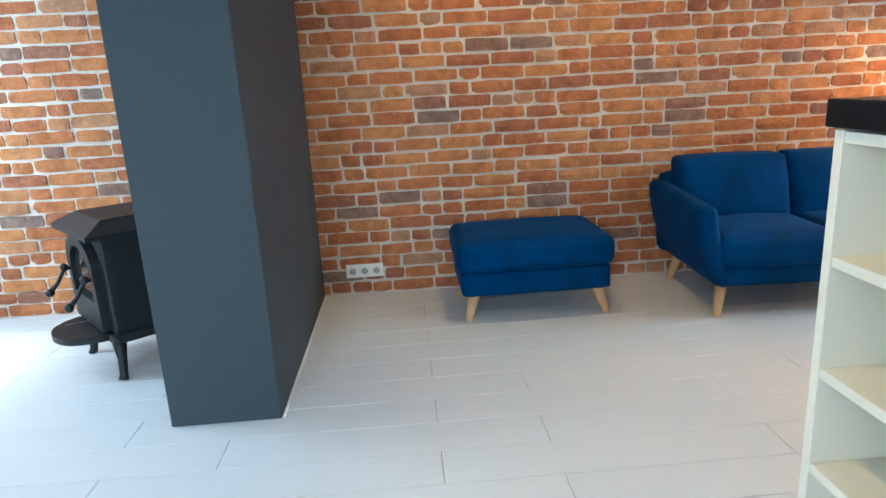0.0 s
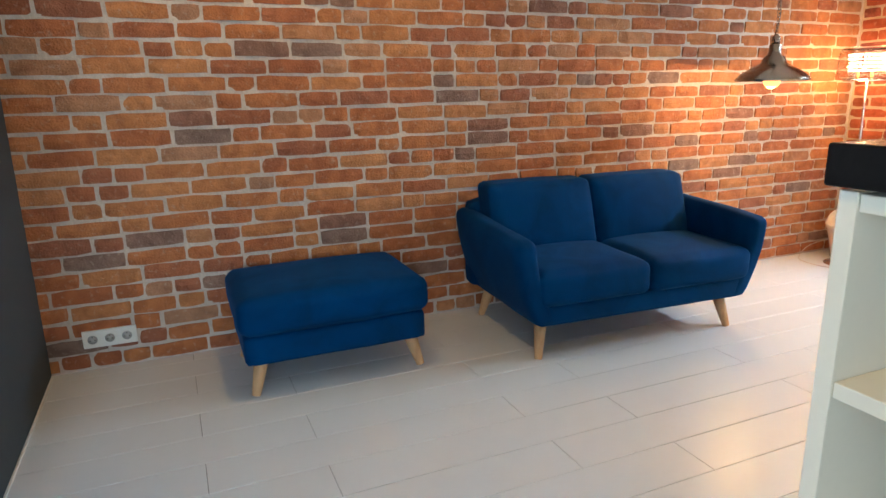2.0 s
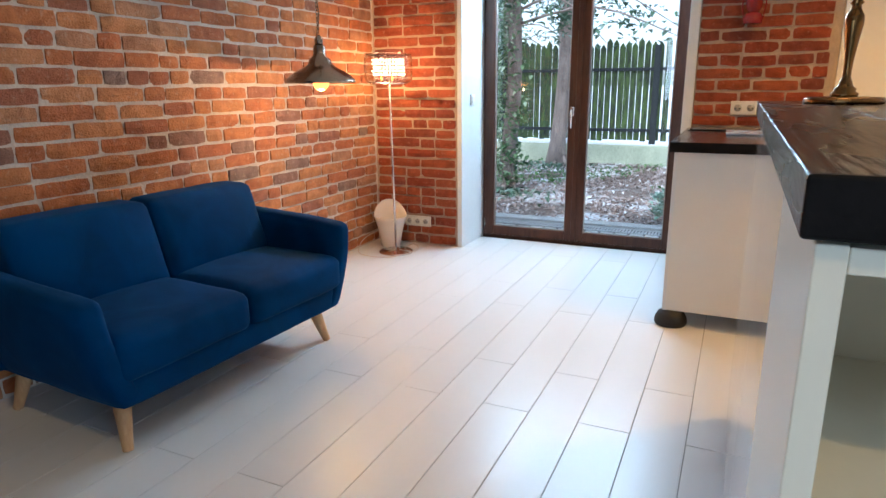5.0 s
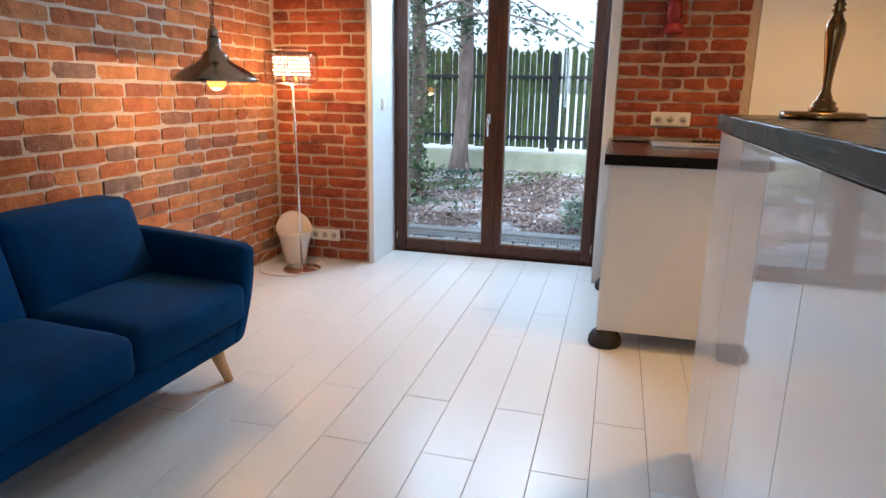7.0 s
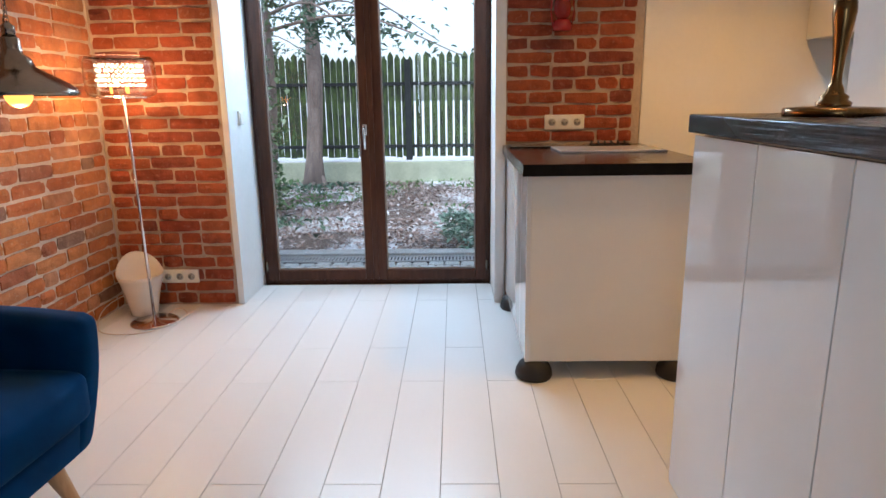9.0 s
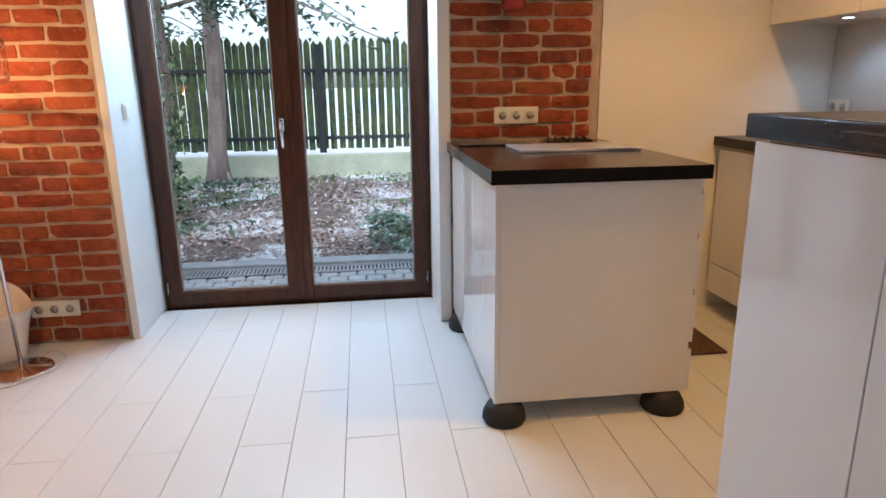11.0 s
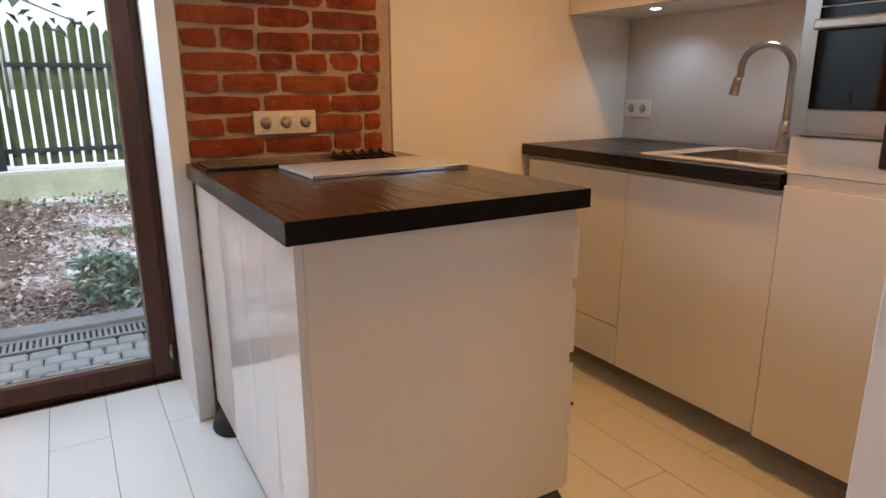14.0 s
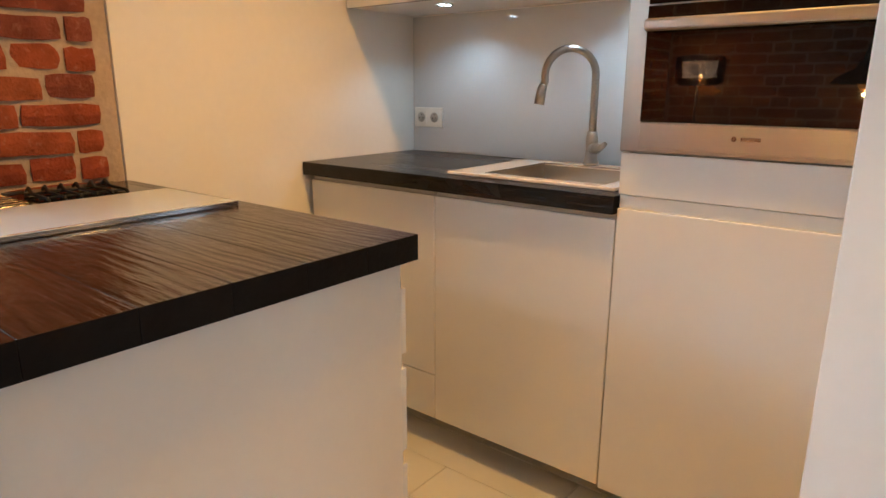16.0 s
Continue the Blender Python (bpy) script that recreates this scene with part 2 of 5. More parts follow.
PAPER_WHITE = plain("frosted_white_glass", (0.50, 0.53, 0.56), 0.14, var=0.02, bump=0.0)
SHADE = plain("black_lamp_shade", (0.012, 0.010, 0.009), 0.5, var=0.2)
CABLE = plain("clear_white_cable", (0.62, 0.52, 0.45), 0.4, bump=0.0)
MOSS = wood_material("mossy_fence_wood", (0.040, 0.046, 0.032), (0.105, 0.155, 0.045), (5, 5, 1.0), 0.9, 0.6, 0.0, 0.4, 0.62)
FENCE_DARK = plain("dark_fence_wood", (0.030, 0.033, 0.034), 0.85, var=0.3, scale=8)
CONCRETE = plain("mossy_concrete", (0.44, 0.47, 0.34), 0.95, var=0.35, scale=2.5, fine=30, bump=0.4, dist=0.01)
BARK = plain("tree_bark", (0.30, 0.235, 0.20), 0.95, var=0.4, scale=7, fine=40, bump=1.0, dist=0.02, stretch=(2, 2, 0.6))
EARTH = plain("leaf_litter_earth", (0.13, 0.095, 0.075), 0.95, var=0.5, scale=3, fine=40, bump=1.0, dist=0.03)
PAVER = plain("grey_paver", (0.36, 0.37, 0.36), 0.85, var=0.25, scale=8, bump=0.4)
GRATE = plain("galvanised_grate", (0.45, 0.46, 0.46), 0.5, 0.6, var=0.2)
CLAY_MAT = plain("patterned_mat", (0.10, 0.05, 0.035), 0.95, var=0.5, scale=40, bump=0.5, dist=0.004)


def leaf_material(name, stops):
    m, nt, b = shader(name, 0.8, spec=0.2)
    g = nt.nodes.new("ShaderNodeNewGeometry")
    nt.links.new(ramp(nt, g.outputs["Random Per Island"], stops), b.inputs["Base Color"])
    return m


LITTER = leaf_material("fallen_leaves", [(0.0, (0.15, 0.10, 0.085)), (0.3, (0.30, 0.215, 0.18)), (0.6, (0.46, 0.37, 0.33)), (0.85, (0.60, 0.53, 0.50)), (1.0, (0.80, 0.82, 0.85))])
NEEDLES = leaf_material("conifer_needles", [(0.0, (0.06, 0.10, 0.06)), (0.6, (0.13, 0.20, 0.13)), (1.0, (0.32, 0.40, 0.34))])
PALE_NEEDLES = leaf_material("pale_fir_needles", [(0.0, (0.18, 0.30, 0.22)), (0.6, (0.32, 0.48, 0.38)), (1.0, (0.58, 0.68, 0.62))])
IVY = leaf_material("ivy_leaves", [(0.0, (0.08, 0.14, 0.06)), (0.6, (0.20, 0.29, 0.14)), (1.0, (0.42, 0.48, 0.34))])
MOSSY_GREEN = leaf_material("ground_weeds", [(0.0, (0.07, 0.15, 0.05)), (1.0, (0.20, 0.34, 0.12))])


def snowy_earth():
    m, nt, b = shader("leaf_litter_and_thin_snow", 0.95, spec=0.2)
    v = place(nt)
    patch, fine = grain(nt, v, 1.1, 6, 0.8), grain(nt, v, 40, 4)
    earth = ramp(nt, fine, [(0.3, (0.10, 0.075, 0.06)), (0.7, (0.26, 0.21, 0.18))])
    cover = ramp(nt, arith(nt, "ADD", patch, arith(nt, "MULTIPLY", arith(nt, "SUBTRACT", fine, 0.5), 0.35)), [(0.50, (0, 0, 0)), (0.60, (1, 1, 1))])
    nt.links.new(blend(nt, cover, earth, (0.80, 0.83, 0.86)), b.inputs["Base Color"])
    relief(nt, b, fine, 0.9, 0.02)
    return m


SNOWY_EARTH = snowy_earth()

# ---- mesh tools ----


def finish(name, bm, mat, parent=None, smooth=False):
    me = bpy.data.meshes.new(name)
    bmesh.ops.recalc_face_normals(bm, faces=bm.faces)
    if smooth:
        for f in bm.faces:
            f.smooth = True
    bm.to_mesh(me)
    bm.free()
    me.materials.append(mat)
    ob = new(name, me)
    if parent:
        hang(ob, parent)
    return ob


def hang(ob, parent):
    ob.parent = parent
    up = parent.matrix_basis
    if parent.parent:
        up = parent.parent.matrix_basis @ parent.matrix_parent_inverse @ up
    ob.matrix_parent_inverse = up.inverted()


def root(name, at, label, category, group=""):
    e = new(name)
    e.location = at
    e.matrix_basis = Matrix.Translation(at)
    e.empty_display_size = 0.1
    return tagged(e, label, category, group)


def add_box(bm, x0, x1, y0, y1, z0, z1, bevel=0.0, segs=2, m=None):
    geo = bmesh.ops.create_cube(bm, size=1.0, matrix=Matrix.LocRotScale(((x0 + x1) / 2, (y0 + y1) / 2, (z0 + z1) / 2), None, (abs(x1 - x0), abs(y1 - y0), abs(z1 - z0))))
    vs = geo["verts"]
    if bevel:
        es = list({e for v in vs for e in v.link_edges})
        r = bmesh.ops.bevel(bm, geom=es, offset=bevel, segments=segs, profile=0.5, affect="EDGES")
        vs = list(set(r["verts"]) | {v for v in vs if v.is_valid})
    if m:
        bmesh.ops.transform(bm, matrix=m, verts=vs)
    return vs


def box(name, x0, x1, y0, y1, z0, z1, mat, parent=None, bevel=0.003, segs=2, m=None):
    bm = bmesh.new()
    add_box(bm, x0, x1, y0, y1, z0, z1, bevel, segs, m)
    return finish(name, bm, mat, parent)


def soft_box(name, x0, x1, y0, y1, z0, z1, mat, parent=None, r=0.05, puff=(0, 0, 0), n=12, warp=None):
    """A cushion: a box rounded by r, its faces swollen by puff."""
    bm = bmesh.new()
    bmesh.ops.create_cube(bm, size=2.0)
    bmesh.ops.subdivide_edges(bm, edges=bm.edges, cuts=n, use_grid_fill=True)
    c = Vector(((x0 + x1) / 2, (y0 + y1) / 2, (z0 + z1) / 2))
    h = Vector(((x1 - x0) / 2, (y1 - y0) / 2, (z1 - z0) / 2))
    for v in bm.verts:
        u = v.co.copy()
        s = [math.copysign(abs(a) ** 0.75, a) for a in u]
        p = Vector((s[0] * h[0], s[1] * h[1], s[2] * h[2]))
        q = Vector([max(-(h[i] - r), min(h[i] - r, p[i])) for i in range(3)])
        d = p - q
        if d.length > 1e-6:
            p = q + d.normalized() * r
        p += Vector((puff[0] * u[0] * (1 - u[1] ** 2) * (1 - u[2] ** 2), puff[1] * u[1] * (1 - u[0] ** 2) * (1 - u[2] ** 2), puff[2] * u[2] * (1 - u[0] ** 2) * (1 - u[1] ** 2)))
        p += c
        p += Vector(noise.noise_vector(p * 6)) * 0.003
        v.co = Vector(warp(p)) if warp else p
    return finish(name, bm, mat, parent, True)


def lathe(name, profile, at, mat, parent=None, seg=32, smooth=True):
    bm = bmesh.new()
    rings = []
    for rad, z in profile:
        rings.append([bm.verts.new((at[0] + rad * math.cos(2 * math.pi * i / seg), at[1] + rad * math.sin(2 * math.pi * i / seg), at[2] + z)) for i in range(seg)] if rad > 1e-5 else [bm.verts.new((at[0], at[1], at[2] + z))])
    for a, b in zip(rings, rings[1:]):
        for i in range(seg):
            j = (i + 1) % seg
            if len(a) == 1 and len(b) > 1:
                bm.faces.new((a[0], b[i], b[j]))
            elif len(b) == 1 and len(a) > 1:
                bm.faces.new((a[i], a[j], b[0]))
            elif len(a) > 1:
                bm.faces.new((a[i], a[j], b[j], b[i]))
    return finish(name, bm, mat, parent, smooth)


def add_tube(bm, pts, radii, seg=10):
    pts = [Vector(p) for p in pts]
    if isinstance(radii, (int, float)):
        radii = [radii] * len(pts)
    side = Vector((0.31, 0.9, 0.2))
    rings = []
    for i, p in enumerate(pts):
        d = (pts[min(i + 1, len(pts) - 1)] - pts[max(i - 1, 0)]).normalized()
        side = (side - d * side.dot(d)).normalized()
        up = d.cross(side)
        rings.append([bm.verts.new(p + (side * math.cos(2 * math.pi * k / seg) + up * math.sin(2 * math.pi * k / seg)) * radii[i]) for k in range(seg)])
    for a, b in zip(rings, rings[1:]):
        for k in range(seg):
            bm.faces.new((a[k], a[(k + 1) % seg], b[(k + 1) % seg], b[k]))
    bm.faces.new(rings[0][::-1])
    bm.faces.new(rings[-1])


def tube(name, pts, radii, mat, parent=None, seg=10):
    bm = bmesh.new()
    add_tube(bm, pts, radii, seg)
    return finish(name, bm, mat, parent, True)


def arc(c, rad, a0, a1, n, u=(1, 0, 0), w=(0, 0, 1)):
    return [Vector(c) + Vector(u) * (rad * math.cos(radians(a0 + (a1 - a0) * i / n))) + Vector(w) * (rad * math.sin(radians(a0 + (a1 - a0) * i / n))) for i in range(n + 1)]


def prism(name, outline, axis_pts, mat, parent=None, bevel=0.0):
    """outline: list of (a, b); axis_pts: function (a, b, s) -> point, s = 0 and 1 at the two ends."""
    bm = bmesh.new()
    a = [bm.verts.new(axis_pts(u, v, 0)) for u, v in outline]
    b = [bm.verts.new(axis_pts(u, v, 1)) for u, v in outline]
    n = len(a)
    for i in range(n):
        bm.faces.new((a[i], a[(i + 1) % n], b[(i + 1) % n], b[i]))
    bm.faces.new(a[::-1])
    bm.faces.new(b)
    if bevel:
        bmesh.ops.bevel(bm, geom=list(bm.edges), offset=bevel, segments=2, profile=0.5, affect="EDGES")
    return finish(name, bm, mat, parent)


# ---- structure ----
X0, X1, Y0, Y1, TOP = -3.2, 4.55, -2.4, 3.6, 2.6
DY0, DY1, DX = 1.345, 2.865, 4.97
FACE = 0.010


def structure(ob, label, category):
    return tagged(ob, label, category, kind="structure")


floor_ob = structure(box("floor", X0 - 0.2, DX + 0.1, Y0 - 0.2, Y1 + 0.2, -0.12, -0.004, GROUT, bevel=0), "pale porcelain plank tile floor with thin grey joints", "floor")
structure(box("ceiling", X0 - 0.2, DX + 0.15, Y0 - 0.2, Y1 + 0.2, TOP, TOP + 0.2, PLASTER, bevel=0), "plain white plastered ceiling", "ceiling")
wall_north = structure(box("wall_north", X0 - 0.2, X1 + 0.4, Y1 + FACE, Y1 + 0.4, -0.1, TOP, MORTAR, bevel=0), "exposed old brick wall with pale lime mortar joints", "wall")
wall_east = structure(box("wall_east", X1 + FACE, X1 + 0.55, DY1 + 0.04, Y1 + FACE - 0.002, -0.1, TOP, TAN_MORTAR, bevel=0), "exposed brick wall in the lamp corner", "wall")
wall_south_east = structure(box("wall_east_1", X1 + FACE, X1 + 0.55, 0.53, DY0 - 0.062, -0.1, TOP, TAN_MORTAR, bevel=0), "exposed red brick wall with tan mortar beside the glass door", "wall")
structure(box("wall_east_2", X1, X1 + 0.55, Y0, 0.528, -0.1, TOP, PLASTER, bevel=0), "white plastered kitchen wall", "wall")
structure(box("reveal", X1 - 0.004, DX + 0.12, DY1, DY1 + 0.038, 0.0, 2.25, REVEAL, bevel=0.004), "pale plastered door reveal", "reveal")
structure(box("reveal", X1 - 0.004, DX + 0.12, DY0 - 0.06, DY0, 0.0, 2.25, REVEAL, bevel=0.003), "pale plastered door reveal", "reveal")
structure(box("lintel", X1 + 0.002, X1 + 0.55, DY0 - 0.058, DY1 + 0.036, 2.252, TOP, PLASTER, bevel=0), "white plastered lintel over the glass door", "lintel")
structure(box("wall_kitchen", 2.2, X1 - 0.001, -0.93, -0.73, 0.0, TOP, PLASTER, bevel=0), "white plastered kitchen back wall", "wall")
bm = bmesh.new()
for a in ((X0, -2.1, 0, TOP), (-0.3, 2.2, 0, TOP), (-2.1, -0.3, 0, 0.75), (-2.1, -0.3, 2.25, TOP)):
    add_box(bm, a[0], a[1], Y0 - 0.2, Y0, a[2], a[3])
structure(finish("wall_south", bm, PLASTER), "white plastered wall with a window opening", "wall")
# Out-of-view window, added to house the south fill lamp.
window = structure(new("fill_window"), "unseen wide white framed window, added for the south fill light", "window")
for x0, x1, z0, z1 in ((-2.1, -2.04, 0.75, 2.25), (-0.36, -0.3, 0.75, 2.25), (-2.038, -0.362, 0.75, 0.81), (-2.038, -0.362, 2.19, 2.25)):
    box("frame", x0, x1, Y0 - 0.15, Y0 - 0.08, z0, z1, PLASTIC, window)
pane = box("pane", -2.04, -0.36, Y0 - 0.12, Y0 - 0.11, 0.81, 2.19, GLASS, window, bevel=0)
pane.visible_shadow = False
structure(box("wall_side", 2.0, 2.198, Y0, -0.732, 0.0, TOP, PLASTER, bevel=0), "plain white plastered wall", "wall")
bm = bmesh.new()
for a in ((Y0 - 0.2, 2.15, 0, TOP), (3.35, Y1 + FACE - 0.002, 0, TOP), (2.15, 3.35, 0, 0.85), (2.15, 3.35, 2.15, TOP)):
    add_box(bm, X0 - 0.2, X0, *a)
structure(finish("wall_west", bm, PLASTER), "white plastered wall with a window opening", "wall")
window = structure(new("window_1"), "white framed window in the white wall", "window")
for a in ((2.15, 2.21, 0.85, 2.15), (3.29, 3.35, 0.85, 2.15), (2.212, 3.288, 0.85, 0.91), (2.212, 3.288, 2.09, 2.15)):
    box("frame", X0 - 0.15, X0 - 0.08, *a, PLASTIC, window)
pane = box("pane", X0 - 0.12, X0 - 0.11, 2.21, 3.29, 0.91, 2.09, GLASS, window, bevel=0)
pane.visible_shadow = False

# chimney breast: dark painted wing wall
structure(box("wall_pillar", -0.995, -0.575, 2.132, Y1 + FACE - 0.002, 0.0, TOP, ANTHRACITE, bevel=0.006), "dark anthracite painted chimney pillar", "pillar")
structure(box("trim", -0.574, -0.566, 2.14, Y1 - 0.012, 0.0, 0.008, PLASTER, bevel=0.001), "thin pale sealant line at the pillar foot", "trim")

structure(box("wall_return", 1.30, 2.80, 0.262, 0.440, 0.0, TOP, PLASTER, bevel=0.002), "white plastered wall end between bar and kitchen", "wall")

# ---- glass double door ----


def glass_door():
    door = structure(new("door_1"), "brown wooden double glass door to the garden, closed", "door")
    x0, x1 = DX, DX + 0.075
    ym = (DY0 + DY1) / 2
    for y0, y1, z0, z1 in ((DY0 + 0.002, DY0 + 0.05, 0.0, 2.25), (DY1 - 0.05, DY1 - 0.002, 0.0, 2.25), (DY0 + 0.05, DY1 - 0.05, 2.19, 2.25), (DY0 + 0.05, DY1 - 0.05, 0.0, 0.03)):
        box("frame", x0 + 0.012, x1 + 0.012, y0, y1, z0, z1, FRAME_WOOD, door, 0.005)
    for i, (y0, y1) in enumerate(((DY0 + 0.03, ym - 0.001), (ym + 0.001, DY1 - 0.03))):
        leaf = box("leaf", x0 - 0.01, x1 - 0.01, y0, y0 + 0.07, 0.028, 2.2, FRAME_WOOD, door, 0.006)
        box("stile", x0 - 0.01, x1 - 0.01, y1 - 0.07, y1, 0.028, 2.2, FRAME_WOOD, leaf, 0.006)
        box("rail", x0 - 0.008, x1 - 0.012, y0 + 0.07, y1 - 0.07, 0.028, 0.10, FRAME_WOOD, leaf, 0.006)
        box("rail", x0 - 0.008, x1 - 0.012, y0 + 0.07, y1 - 0.07, 2.13, 2.2, FRAME_WOOD, leaf, 0.006)
        p = box("pane", x0 + 0.02, x0 + 0.03, y0 + 0.066, y1 - 0.066, 0.096, 2.134, GLASS, leaf, 0)
        p.visible_shadow = False
        bead = bmesh.new()
        for q in ((y0 + 0.07, y0 + 0.078, 0.1, 2.13), (y1 - 0.078, y1 - 0.07, 0.1, 2.13), (y0 + 0.078, y1 - 0.078, 0.1, 0.108), (y0 + 0.078, y1 - 0.078, 2.122, 2.13)):
            add_box(bead, x0 + 0.012, x0 + 0.019, *q)
        finish("bead", bead, SOCKET_DARK, leaf)
        yy = DY0 + 0.028 if i == 0 else DY1 - 0.028
        for z in (0.09, 1.9):
            lathe("hinge", [(0, 0), (0.008, 0), (0.008, 0.07), (0, 0.072)], (x0 - 0.012, yy, z), SMOKED, leaf, 12)
    box("strip", x0 - 0.022, x0 - 0.011, ym - 0.018, ym + 0.018, 0.03, 2.19, FRAME_WOOD, door, 0.005)
    hy = ym + 0.04
    bm = bmesh.new()
    add_box(bm, x0 - 0.022, x0 - 0.011, hy - 0.014, hy + 0.014, 0.985, 1.055, 0.004)
    add_tube(bm, [(x0 - 0.02, hy, 1.03), (x0 - 0.05, hy, 1.03), (x0 - 0.058, hy, 1.02), (x0 - 0.058, hy - 0.004, 0.90)], [0.009, 0.009, 0.010, 0.008])
    finish("handle", bm, CHROME, door, True)
    structure(box("threshold", DX - 0.02, DX + 0.1, DY0 + 0.004, DY1 - 0.004, -0.01, 0.003, SMOKED, bevel=0.001), "dark metal threshold strip under the glass door", "threshold")


glass_door()

# ---- living side ----


def dark_ends(ob, both=False):
    """Charred end grain on the cut ends of a worktop."""
    ob.data.materials.append(CHARRED_END)
    for f in ob.data.polygons:
        if abs(f.normal.x) > 0.6 or (both and abs(f.normal.y) > 0.6):
            f.material_index = 1



def leg(parent, foot, top, r0=0.018, r1=0.033, mat=BEECH):
    bm = bmesh.new()
    a, b = Vector(foot), Vector(top)
    add_tube(bm, [a, a.lerp(b, 0.02), a.lerp(b, 0.5), b], [r0 * 0.9, r0, (r0 + r1) / 2, r1], 16)
    return finish("leg", bm, mat, parent, True)


def sofa():
    s = root("sofa", (2.075, 3.15, 0), "blue velvet two-seat sofa with beech legs against the brick wall", "sofa")
    xa, xb, ya, yb = 1.37, 2.79, 2.735, 3.50

    def flare(sign):
        def w(p):
            k = max(0.0, min(1.0, (p.z - 0.17) / 0.42))
            p.x -= sign * 0.115 * (1 - k) ** 1.9
            p.z += (p.y - ya) * 0.055 * k
            return p
        return w

    soft_box("arm", xa, xa + 0.105, ya, yb, 0.165, 0.575, BLUE, s, 0.04, (0.008, 0.004, 0.004), 14, flare(-1))
    soft_box("arm", xb - 0.105, xb, ya, yb, 0.165, 0.575, BLUE, s, 0.04, (0.008, 0.004, 0.004), 14, flare(1))
    soft_box("base", xa + 0.11, xb - 0.11, ya + 0.005, yb, 0.165, 0.285, BLUE, s, 0.03, (0, 0.006, 0), 10)
    soft_box("backrest", xa + 0.06, xb - 0.06, yb - 0.13, yb + 0.02, 0.18, 0.66, BLUE, s, 0.05, (0, 0, 0.01), 10)
    xm = (xa + xb) / 2

    def lean(p):
        p.y += (p.z - 0.42) * 0.32
        return p

    for x0, x1 in ((xa + 0.105, xm), (xm, xb - 0.105)):
        soft_box("seat_cushion", x0 + 0.003, x1 - 0.003, ya - 0.016, yb - 0.2, 0.262, 0.428, BLUE, s, 0.045, (0.004, 0.014, 0.020), 14)
        soft_box("back_cushion", x0 + 0.003, x1 - 0.003, yb - 0.33, yb - 0.15, 0.40, 0.75, BLUE, s, 0.034, (0.0, 0.028, 0.006), 14, lean)
    for x, d in ((1.51, 1), (2.615, -1)):
        leg(s, (x, 2.79, 0), (x + 0.035 * d, 2.84, 0.18))
        leg(s, (x, 3.45, 0), (x + 0.035 * d, 3.40, 0.18))
    s.matrix_basis = pose(2.075, 3.15, 0, 0, 0, -3)


def ottoman():
    o = root("ottoman", (0.62, 3.25, 0), "blue velvet footstool with beech legs beside the brick wall", "ottoman")
    soft_box("base", 0.215, 0.995, 2.965, 3.50, 0.14, 0.275, BLUE, o, 0.025, (0, 0.004, 0), 10)
    soft_box("cushion", 0.198, 1.012, 2.945, 3.52, 0.27, 0.43, BLUE, o, 0.048, (0.006, 0.010, 0.018), 16)
    for x, d in ((0.245, 1), (0.98, -1)):
        leg(o, (x, 3.01, 0), (x + 0.04 * d, 3.05, 0.15))
        leg(o, (x, 3.46, 0), (x + 0.04 * d, 3.42, 0.15))


